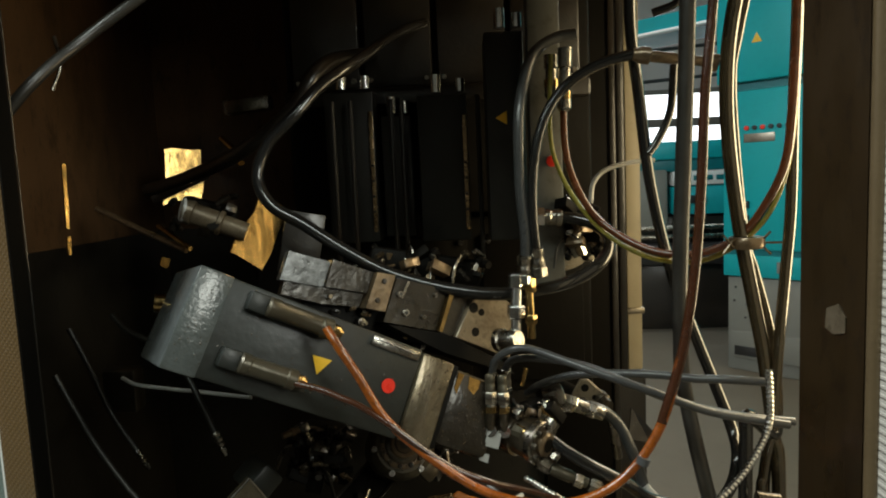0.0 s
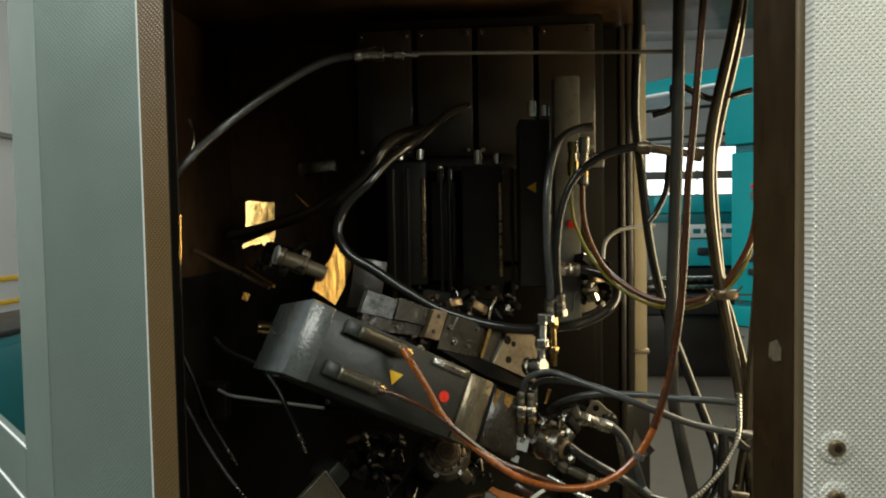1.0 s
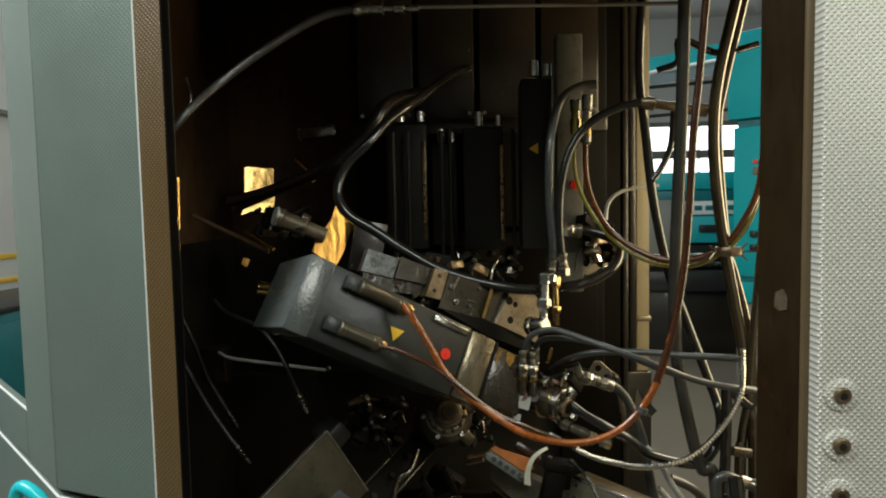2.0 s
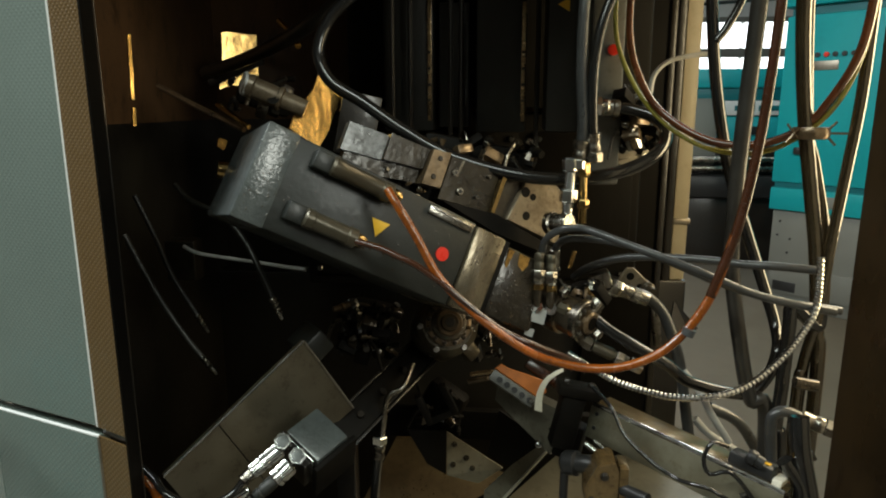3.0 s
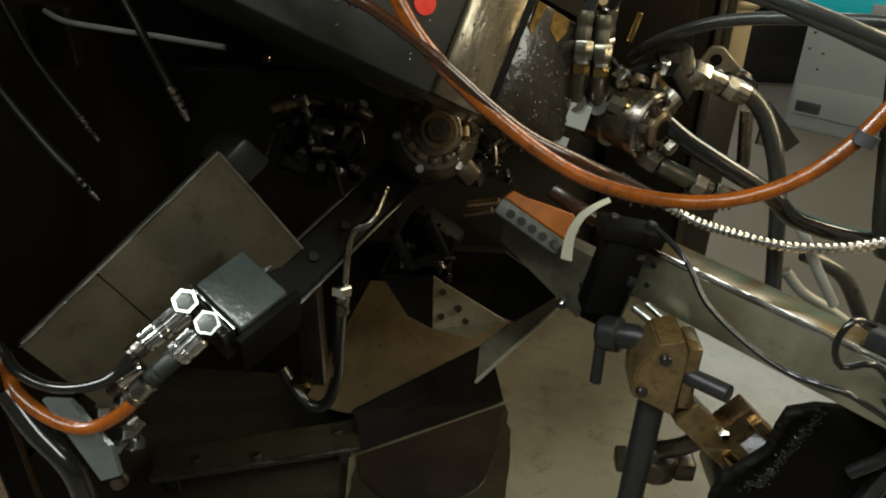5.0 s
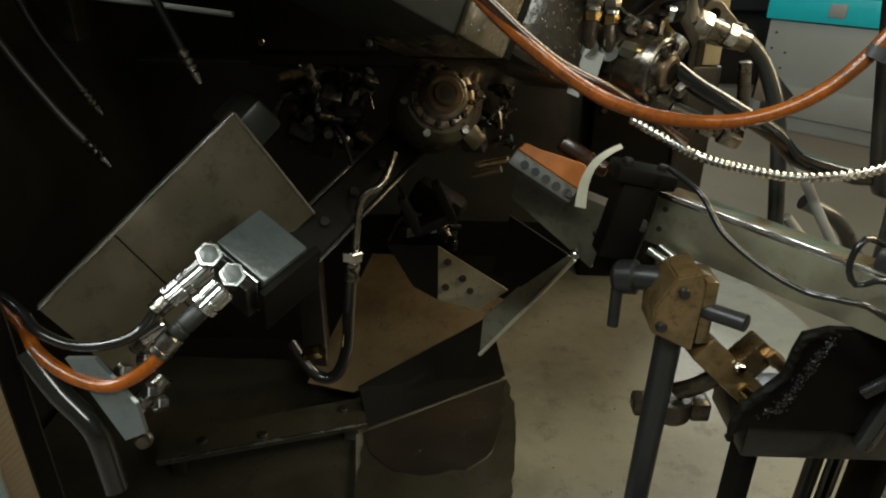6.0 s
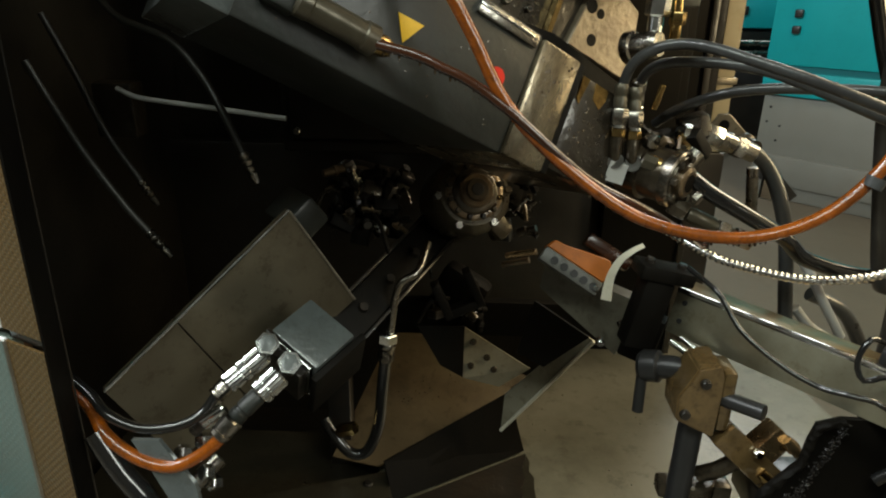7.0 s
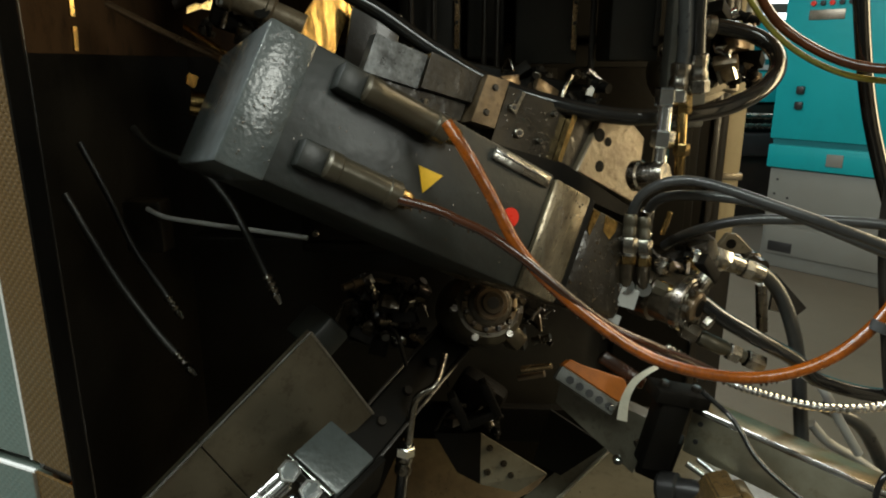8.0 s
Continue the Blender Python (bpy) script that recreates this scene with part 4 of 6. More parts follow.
sheet("mounting_plate", [(-0.396, 0.790, 0.883), (-0.348, 0.775, 0.798), (-0.324, 0.772, 0.811), (-0.330, 0.778, 0.839), (-0.368, 0.790, 0.884)], 0.006, MOTOR_CAP, "glossy blue-grey mounting strip", "bracket")
solid("sill_bolt", add_turned(bmesh.new(), (-0.335, 0.785, 0.792), (-0.330, 0.772, 0.798), ((0, 0.009), (0.3, 0.009), (0.35, 0.006), (1, 0.006)), 16), GRIME, "oily round bolt below the mounting strip", "fitting")
solid("base_tube", tube([(-0.439, 0.800, 0.883), (-0.412, 0.790, 0.843), (-0.383, 0.785, 0.799), (-0.374, 0.780, 0.729)], 0.012), RUBBER, "thick black tube along the door sill", "hose")
dm = axes((-0.255, 0.970, 0.869), Vector((-0.123, 1.170, 0.963)) - Vector((-0.255, 0.970, 0.869)), (0.3, -0.5, -0.6))
diagonal = thing("diagonal_slide", dm, "dark oily diagonal slide leading to the spindle", "machine part")
part("bar", box((0, -0.026, -0.02), (0.34, 0.026, 0.04), 0.004), BLACKMAT, diagonal)
part("guide_edge", box((0.0, 0.0262, -0.024), (0.34, 0.031, -0.016), 0.001), DARK, diagonal)
part("guide_edge", box((0.0, -0.031, -0.024), (0.34, -0.0262, -0.016), 0.001), DARK, diagonal)
for i in range(5):
    part("bolt", add_turned(bmesh.new(), (0.04 + i * 0.06, 0.0, -0.026), (0.04 + i * 0.06, 0.0, -0.0195), ((0, 0.006), (1, 0.0075)), 12), DARK, diagonal)
solid("end_stop", box((-0.028, -0.022, -0.03), (0.02, 0.022, 0.03), 0.006, axes((-0.272, 1.030, 1.052), (0.6, 0.5, 0.6), (0.36, 0.36, -0.86))), MOTOR, "small grey end stop above the sheet cover", "machine part")

# ---- chute and sheets under the spindle ----
sheet("chute_floor", [(-0.20, 0.80, 0.30), (0.75, 0.80, 0.30), (0.75, 1.7, 0.34), (-0.20, 1.7, 0.34)], 0.008, TRAY, "grey sheet-metal floor of the chip chute", "chute", "structure")
sheet("sump_floor", [(-0.95, 0.72, 0.26), (0.95, 0.72, 0.26), (0.95, 1.8, 0.26), (-0.95, 1.8, 0.26)], 0.03, DARK, "black oily sump floor", "floor", "structure")
solid("front_sill", box((-0.95, 0.74, 0.0), (0.5, 0.775, 0.62), 0.004), DARK, "dark front sill of the machine", "wall", "structure")
sheet("stained_sheet", [(-0.289, 1.220, 0.528), (-0.201, 1.500, 0.655), (0.085, 1.480, 0.546), (0.030, 1.360, 0.562), (-0.206, 1.200, 0.526)], 0.004, TRAYBROWN, "oil-stained brown deflector sheet", "sheet")
chip_deflector = thing("chip_deflector", Matrix.Identity(4), "bolted chip deflector of dark and bright steel plates", "deflector")


def parted(ob, root):
    ob.parent = root
    return ob


parted(sheet("deflector", [(-0.060, 1.180, 0.822), (0.049, 1.200, 0.739), (0.000, 1.200, 0.703), (-0.060, 1.180, 0.730)], 0.004, PALE, "", ""), chip_deflector)
parted(sheet("dark_deflector", [(-0.133, 1.150, 0.838), (-0.060, 1.170, 0.828), (-0.061, 1.170, 0.737), (-0.097, 1.160, 0.764)], 0.004, BLACKMAT, "", ""), chip_deflector)
parted(sheet("dark_deflector", [(0.041, 1.120, 0.900), (0.124, 1.120, 0.843), (0.062, 1.130, 0.785), (0.020, 1.130, 0.808)], 0.004, BLACKMAT, "", ""), chip_deflector)
for x, y, z in ((-0.045, 1.180, 0.795), (-0.048, 1.180, 0.752), (-0.022, 1.185, 0.765), (-0.010, 1.188, 0.742)):
    part("bolt", add_turned(bmesh.new(), (x, y, z), (x, y - 0.006, z + 0.001), ((0, 0.006), (0.6, 0.006), (1, 0.0045)), 12), GRIME, chip_deflector)
part("hanger", box((-0.30, 1.19, 0.80), (0.25, 1.21, 0.86), 0.003), BLACKMAT, chip_deflector)
part("hanger_post", box((-0.30, 1.25, 0.28), (-0.26, 1.29, 0.80), 0.003), DARK, chip_deflector)
sheet("wedge_plate", [(-0.188, 1.160, 0.571), (-0.172, 1.138, 0.506), (0.060, 1.288, 0.506), (0.028, 1.300, 0.625)], 0.006, BLACKMAT, "black wedge-shaped chute side", "sheet")


def wedge_shade(name, corners, z0, z1, mat, label, seed):
    """A dark patch laid as shadow on the chute sheet, with an uneven rim."""
    rnd = random.Random(seed)
    outline = []
    for p in spline([(x, y, 0) for x, y in corners], 0.02):
        outline.append((p.x + rnd.uniform(-0.004, 0.004), p.y + rnd.uniform(-0.004, 0.004)))
    solid(name, add_prism(bmesh.new(), outline, z0, z1), mat, label, "oil", "stuff")


# two dark patches: the wedge's shadow on the chute, fading outward in steps
wedge_shade("outer_shade", ((-0.178, 1.128), (-0.172, 1.00), (-0.150, 0.90), (-0.040, 0.90), (0.040, 0.96), (0.062, 1.06), (0.072, 1.170), (0.066, 1.284)), 0.5003, 0.5016, SUMP, "olive outer patch of the wedge's shadow on the chute sheet", 14)
wedge_shade("wedge_shade", ((-0.174, 1.124), (-0.150, 1.070), (-0.100, 1.040), (-0.030, 1.050), (0.025, 1.080), (0.048, 1.170), (0.060, 1.280)), 0.5017, 0.5040, DARK, "black patch laid as the wedge's shadow on the chute sheet", 8)
sheet("sump_sheet", [(-0.72, 0.80, 0.478), (0.06, 0.80, 0.478), (0.06, 1.34, 0.492), (-0.72, 1.34, 0.492)], 0.004, SUMP, "oil-stained dark sheet over the sump", "sheet", "structure")
sheet("gusset", [(0.010, 1.220, 0.601), (0.141, 1.160, 0.815), (0.119, 1.160, 0.830), (0.065, 1.200, 0.743), (0.014, 1.220, 0.676)][::-1], 0.003, PALE, "torn bright gusset sheet", "sheet")
# ivory colour stands in for light reflecting off the bent edge
solid("gusset_edge", rod((0.009, 1.215, 0.603), (0.140, 1.155, 0.816), 0.0034, 8), WHITE, "bent edge of the gusset, its reflection painted pale", "trim")
floor_bar = thing("floor_bracket", Matrix.Identity(4), "flat oily steel bar over the sump with a bright edge", "bracket")
bm = bmesh.new()
add_prism(bm, ((-0.488, 1.081), (-0.473, 1.022), (-0.171, 1.121), (-0.188, 1.186)), 0.520, 0.530)
part("bar", bm, SUMP, floor_bar)
part("edge", rod((-0.473, 1.021, 0.530), (-0.171, 1.120, 0.530), 0.0024, 8), STEEL, floor_bar, "bright edge line")
for p in ((-0.42, 1.068, 0.53), (-0.215, 1.152, 0.53), (-0.33, 1.085, 0.53)):
    part("screw", add_turned(bmesh.new(), p, (p[0], p[1], 0.5345), ((0, 0.008), (0.7, 0.008), (1, 0.006)), 14), DARK, floor_bar)
for p in ((-0.45, 1.05), (-0.20, 1.14)):
    part("foot", box((p[0] - 0.012, p[1] - 0.012, 0.485), (p[0] + 0.012, p[1] + 0.012, 0.5198), 0.002), DARK, floor_bar)
hose("bent_pipe", [(-0.113, 1.100, 0.990), (-0.124, 1.060, 0.965), (-0.148, 1.050, 0.949), (-0.156, 1.050, 0.915), (-0.162, 1.050, 0.866)], 0.0052, STEEL, "bent steel oil pipe", "pipe")
hose("pipe_hose", [(-0.166, 1.050, 0.862), (-0.174, 1.050, 0.787), (-0.181, 1.050, 0.723), (-0.199, 1.050, 0.677), (-0.224, 1.050, 0.674), (-0.250, 1.060, 0.700), (-0.264, 1.070, 0.717)], 0.0085, RUBBER, "black hose hanging from a steel pipe", ends=(0,))
solid("brass_plug", hexagon((-0.239, 1.050, 0.712), (-0.213, 1.040, 0.725), 0.010), BRASS, "bright brass plug on a hose", "fitting")

# ---- spindle and turret in the middle ----
def wet_cluster(name, centre, axis, r, depth, count, seed, mat, label, small=CHROME):
    """A round machine head with rings, bolts and pins."""
    rnd = random.Random(seed)
    root = thing(name, Matrix.Identity(4), label, "machine part")
    c, d = Vector(centre), Vector(axis).normalized()
    part("head", add_turned(bmesh.new(), c - d * depth, c, ((0, r), (0.7, r), (0.72, r * 0.86), (0.86, r * 0.86), (0.88, r * 0.6), (1, r * 0.55)), 28), mat, root)
    s = d.orthogonal().normalized()
    o = d.cross(s)
    for i in range(count):
        a = 2 * math.pi * (i + rnd.uniform(-0.3, 0.3)) / count
        q = r * rnd.choice((0.45, 0.72, 0.93))
        p = c - d * depth * (0.28 if q > r * 0.8 else 0.05) + (s * math.cos(a) + o * math.sin(a)) * q
        k = rnd.uniform(0.004, 0.0085)
        tilt = (d + s * rnd.uniform(-0.6, 0.6) + o * rnd.uniform(-0.6, 0.6)).normalized()
        if rnd.random() < 0.6:
            part("bolt", add_turned(bmesh.new(), p - tilt * 0.01, p + tilt * k * 1.6, ((0, k), (0.8, k), (1, k * 0.7)), 6 if i % 2 else 12), rnd.choice((small, mat, DARK)), root)
        else:
            part("clamp", add_box(bmesh.new(), (-k * 1.6, -k, -0.01), (k * 1.6, k, k), 0.0015, axes(p, s * rnd.uniform(-1, 1) + o, d.cross(s))), rnd.choice((small, mat, DARK)), root)
    return root


def jumble(name, centre, size, count, seed, label, bright=0.2):
    """Oily hardware packed together: pins, nuts, blocks and short pipes."""
    rnd = random.Random(seed)
    root = thing(name, Matrix.Identity(4), label, "machine part")
    c = Vector(centre)
    part("carrier", box((-size[0] * 0.8, 0.0, -size[2] * 0.8), (size[0] * 0.8, size[1], size[2] * 0.8), 0.012, Matrix.Translation(c) @ pose(0, 0, 0, rnd.uniform(-15, 15), rnd.uniform(-30, 30), rnd.uniform(-20, 20))), BLACKMAT, root)
    beads = bmesh.new()
    for i in range(count):
        p = c + Vector((rnd.uniform(-1, 1) * size[0], rnd.uniform(-0.6, 0.1) * size[1], rnd.uniform(-1, 1) * size[2]))
        d = Vector((rnd.gauss(0, 1), rnd.gauss(-0.6, 0.6), rnd.gauss(0, 1))).normalized()
        mat = rnd.choice((CHROME, STEEL, BRONZE)) if rnd.random() < bright else rnd.choice((DARK, BLACKMAT, BLACKMAT, GRIME))
        k, r = rnd.random(), rnd.uniform(0.004, 0.010)
        for e in range(3):
            q = p + d * (0.011 - 0.005 * e) + Vector((rnd.gauss(0, 0.003), rnd.gauss(-0.002, 0.002), rnd.gauss(0, 0.003)))
            bmesh.ops.create_icosphere(beads, subdivisions=1, radius=rnd.uniform(0.0008, 0.0020), matrix=Matrix.Translation(q))
        if k < 0.35:
            part("bolt", add_turned(bmesh.new(), p - d * 0.012, p + d * 0.012, ((0, r * 0.6), (0.5, r * 0.6), (0.52, r), (0.95, r), (1, r * 0.8)), 6), mat, root)
        elif k < 0.65:
            part("pin", add_turned(bmesh.new(), p - d * 0.015, p + d * rnd.uniform(0.006, 0.018), ((0, r * 0.9), (0.3, r * 0.7), (0.32, r), (0.5, r), (0.52, r * 0.75), (1, r * 0.7)), 12), mat, root)
        elif k < 0.94:
            part("block", add_box(bmesh.new(), (-r * 2, -r, -r * 1.4), (r * 2, r, r * 1.4), 0.0015, axes(p, d, (0.2, 0.5, 0.9))), mat, root)
        else:
            part("pipe", tube([p, p + d * 0.03, p + d * 0.05 + Vector((0, 0, -0.03))], r * 0.45, 8), mat, root)
    tagged(part("oil_beads", beads, BEAD, root, "wet oil beads"), kind="stuff")
    return root


def spindle():
    rnd = random.Random(3)
    root = thing("spindle_head", Matrix.Identity(4), "oily bronze-brown spindle head with a ringed collet", "machine part")
    c, d = Vector((-0.050, 1.115, 1.062)), Vector((0.22, -0.86, 0.42)).normalized()
    s = d.orthogonal().normalized()
    o = d.cross(s)
    part("casting", add_turned(bmesh.new(), c - d * 0.12, c - d * 0.012, ((0, 0.058), (0.8, 0.058), (0.9, 0.054), (1, 0.046)), 40), PLUG, root, "round brown casting")
    ear = axes(c - d * 0.03, Vector((0.05, 0.0, -0.055)), d.cross(Vector((0.05, 0, -0.055))))
    part("ear", box((0.03, -0.016, -0.02), (0.080, 0.014, 0.012), 0.008, ear), PLUG, root)
    for i, (r, h) in enumerate(((0.040, 0.004), (0.032, 0.010), (0.024, 0.017), (0.016, 0.023))):
        part("collet_ring", add_turned(bmesh.new(), c - d * 0.014, c + d * (h - 0.008), ((0, r), (0.85, r), (0.93, r * 0.96), (1, r * 0.90)), 36), GRIME if i % 2 else BRONZE, root, "wet collet ring")
    part("bore", add_turned(bmesh.new(), c + d * 0.0145, c + d * 0.0155, ((0, 0.009), (1, 0.008)), 20), BLACKP, root)
    for i in range(12):
        a = 2 * math.pi * i / 12
        p = c + (s * math.cos(a) + o * math.sin(a)) * 0.036
        part("clamp_bolt", add_turned(bmesh.new(), p - d * 0.012, p + d * 0.002, ((0, 0.0042), (0.8, 0.0042), (1, 0.003)), 8), rnd.choice((GRIME, BRASS, DARK)), root)
    for i in range(6):
        a = 2 * math.pi * (i + 0.3) / 6
        p = c + (s * math.cos(a) + o * math.sin(a)) * 0.050
        part("bolt", hexagon(p - d * 0.03, p - d * 0.010, 0.006), rnd.choice((GRIME, STEEL)), root)
    bm = bmesh.new()
    for i in range(130):
        a, q = rnd.uniform(0, 6.283), rnd.uniform(0.010, 0.05)
        p = c + (s * math.cos(a) + o * math.sin(a)) * q + d * (0.012 - q * 0.42)
        bmesh.ops.create_icosphere(bm, subdivisions=1, radius=rnd.uniform(0.0007, 0.0019), matrix=Matrix.Translation(p))
    tagged(part("oil_beads", bm, OIL, root, "wet oil beads"), kind="stuff")
    return root


spindle()
jumble("tool_turret", (-0.197, 1.150, 1.039), (0.050, 0.06, 0.045), 64, 5, "black oily tool turret with wet bolts and pins", 0.22)
jumble("tool_carrier", (-0.070, 1.170, 0.882), (0.05, 0.05, 0.04), 12, 8, "black oily tool carrier under the spindle", 0.03)
jumble("drive_carrier", (-0.019, 1.200, 1.029), (0.06, 0.06, 0.045), 44, 11, "oily brown drive carrier behind the motor", 0.2)
jumble("slide_fittings", (-0.004, 1.220, 1.350), (0.13, 0.05, 0.03), 40, 13, "oily fittings along the tool slide", 0.3)
jumble("rear_fittings", (-0.446, 1.350, 1.454), (0.07, 0.05, 0.035), 18, 17, "oily rods and pins beside the rear wall", 0.25)
jumble("union_cluster", (0.158, 0.985, 1.150), (0.04, 0.03, 0.026), 24, 29, "packed steel unions and nuts on the cylinder", 0.3)
jumble("block_fittings", (0.263, 1.200, 1.410), (0.035, 0.04, 0.05), 26, 31, "grey fittings on the bearing head", 0.5)
solid("pin", rod((-0.008, 1.060, 0.990), (0.030, 1.045, 1.003), 0.0042), COPPER, "small bright copper pin by the spindle", "machine part")
solid("pin", rod((-0.012, 1.062, 0.976), (0.022, 1.050, 0.989), 0.0042), BRONZE, "small copper-brown pin by the spindle", "machine part")
solid("u_clamp", add_box(add_box(box((-0.03, -0.006, 0), (-0.018, 0.05, 0.02), 0.002), (0.018, -0.006, 0), (0.03, 0.05, 0.02), 0.002), (-0.03, 0.04, 0.001), (0.03, 0.054, 0.019), 0.002, None), BLACKMAT, "small black fork-shaped clamp", "clamp").matrix_world = axes((-0.078, 1.080, 0.939), (0.8, 0.1, 0.35), (0.35, 0.1, -0.8))


# ---- lower right: channel rail, clamps and posts ----
def channel_rail():
    root = thing("channel_rail", Matrix.Identity(4), "galvanised channel rail with oily streaks", "rail")
    p, q = Vector((0.180, 0.935, 1.005)), Vector((0.374, 0.775, 0.979))
    b = Vector((0.234, 1.000, 0.993))
    m = axes(p, q - p, b - p)
    length = (q - p).length + 0.02
    part("top", box((0, 0, -0.003), (length, 0.05, 0), 0.001, m), RAILTOP, root, "yellow-brown stained top")
    dn = 1 if (m.to_3x3() @ Vector((0, 0, 1))).z > 0 else -1
    part("web", box((0, -0.003, -dn * 0.052), (length, -0.0005, 0), 0.001, m), RAILM, root)
    part("lip", rod(m @ Vector((0, -0.001, 0.0)), m @ Vector((length, -0.001, 0.0)), 0.0034, 10), CHROME, root)
    for z in (0.012, 0.034):
        part("hole", rod(m @ Vector((0.012, -0.0045, -dn * z)), m @ Vector((0.012, -0.002, -dn * z)), 0.003, 10), BLACKP, root)
    s = part("sensor", box((length - 0.075, 0.006, 0.001), (length - 0.02, 0.032, dn * 0.018), 0.003, m), BLACKP, root, "black plastic sensor")
    part("lamp_dot", box((length - 0.035, 0.012, dn * 0.0185), (length - 0.026, 0.02, dn * 0.0195), 0.0004, m), YELLOW, s)
    part("tag", box((length - 0.018, 0.002, 0.001), (length - 0.006, 0.03, dn * 0.010), 0.002, m), WHITE, root, "ivory plastic end tag")
    return root


channel_rail()
hose("sensor_wire", [(0.174, 0.900, 1.045), (0.194, 0.860, 1.034), (0.209, 0.830, 1.009), (0.237, 0.800, 0.990), (0.263, 0.775, 0.982), (0.281, 0.755, 0.986), (0.305, 0.745, 0.982), (0.358, 0.750, 0.935), (0.427, 0.780, 0.796)], 0.0027, RUBBER, "thin black sensor wire along the rail", "wire")
hose("sensor_wire", [(0.331, 0.800, 1.015), (0.308, 0.790, 1.024), (0.298, 0.785, 1.004), (0.305, 0.780, 0.987), (0.328, 0.780, 0.991), (0.349, 0.775, 0.971), (0.373, 0.770, 0.933), (0.401, 0.780, 0.865)], 0.0028, RUBBER, "thin black wire looped on the rail", "wire")
support_arm = thing("support_arm", Matrix.Identity(4), "broad olive-grey support arm below the connector", "machine part")
arm = sheet("plate", [(0.034, 1.020, 0.964), (0.121, 0.950, 0.909), (0.140, 0.950, 0.980), (0.039, 1.020, 0.998)], 0.024, ARMOLIVE, "", "")
arm.parent = support_arm
part("end_block", box((-0.012, -0.030, -0.020), (0.028, 0.030, 0.006), 0.003, axes((0.140, 0.945, 0.940), (0.87, -0.4, -0.2), (-0.1, 0.1, 1))), BLACKMAT, support_arm)
part("screw", add_turned(bmesh.new(), (0.103, 0.957, 0.925), (0.103, 0.950, 0.923), ((0, 0.006), (0.7, 0.006), (1, 0.0045)), 14), CHROME, support_arm)
part("screw", add_turned(bmesh.new(), (0.122, 0.945, 0.955), (0.124, 0.935, 0.952), ((0, 0.005), (0.7, 0.005), (1, 0.004)), 14), CHROME, support_arm)


def connector_block():
    m = axes((0.030, 0.965, 1.036), Vector((0.094, 0.950, 0.998)) - Vector((0.030, 0.965, 1.036)), (0.25, -0.35, -0.75))
    root = thing("terminal_block", m, "orange and grey terminal block with round holes", "connector")
    part("strip", box((0, -0.006, 0), (0.078, 0.012, 0.02), 0.002), GREYP, root)
    for i in range(5):
        part("hole", add_turned(bmesh.new(), (0.016 + i * 0.0135, 0.004, -0.0012), (0.016 + i * 0.0135, 0.004, 0.003), ((0, 0.0048), (1, 0.0048)), 14), BLACKP, root)
    part("end_screw", hexagon((0.073, 0.004, -0.003), (0.073, 0.004, 0.002), 0.004), CHROME, root)
    bm = add_prism(bmesh.new(), ((0.000, -0.0065), (0.078, -0.0065), (0.086, -0.022), (0.070, -0.034), (0.040, -0.026), (0.020, -0.020), (0.004, -0.018)), 0.004, 0.030)
    bmesh.ops.bevel(bm, geom=list(bm.edges), offset=0.0015, segments=1, affect="EDGES")
    part("cover", bm, ORANGEBLOCK, root, "orange plastic cover")
    part("red_cover", box((0.036, -0.052, 0.014), (0.096, -0.036, 0.036), 0.003), HOSEBROWN, root, "dark red plastic cover")
    return root


connector_block()
def ivory_strip():
    rows = [((0.137, 0.945, 1.052), 0.0), ((0.124, 0.940, 1.047), 0.0), ((0.111, 0.938, 1.036), 0.0), ((0.103, 0.936, 1.020), 0.0), ((0.1005, 0.936, 1.004), 0.0), ((0.1000, 0.936, 0.988), 0.0)]
    path = spline([p for p, q in rows], 0.004)
    bm = bmesh.new()
    across = Vector((0.62, -0.30, -0.38)).normalized()
    rings = []
    for i, p in enumerate(path):
        d = (path[min(i + 1, len(path) - 1)] - path[max(i - 1, 0)]).normalized()
        a = (across - d * across.dot(d)).normalized()
        n = d.cross(a)
        w = 0.0026 + 0.0034 * i / len(path)
        rings.append([bm.verts.new(p + a * w * u + n * 0.0011 * v) for u, v in ((-1, -1), (1, -1), (1, 1), (-1, 1))])
    for a, b in zip(rings, rings[1:]):
        for i in range(4):
            bm.faces.new((a[i], a[(i + 1) % 4], b[(i + 1) % 4], b[i]))
    bm.faces.new(rings[0][::-1])
    bm.faces.new(rings[-1])
    bmesh.ops.recalc_face_normals(bm, faces=bm.faces)
    return solid("ivory_tag", bm, WHITE, "bent flat ivory plastic strip", "tag")


ivory_strip()
bracket_arm = thing("black_bracket", axes((0.151, 0.920, 1.026), (0.9, 0.1, -0.2), (0, 0, -1)), "black oily bracket under the cable", "bracket")
part("upright", box((-0.018, 0.0025, -0.014), (0.016, 0.085, 0.014), 0.003), BLACKMAT, bracket_arm)
part("head", box((-0.028, -0.014, -0.018), (0.034, 0.002, 0.018), 0.003), BLACKMAT, bracket_arm)
for x in (-0.016, 0.022):
    part("bolt", add_turned(bmesh.new(), (x, -0.0138, 0.0), (x, -0.0195, 0.0), ((0, 0.006), (0.7, 0.006), (1, 0.0045)), 6), DARK, bracket_arm)


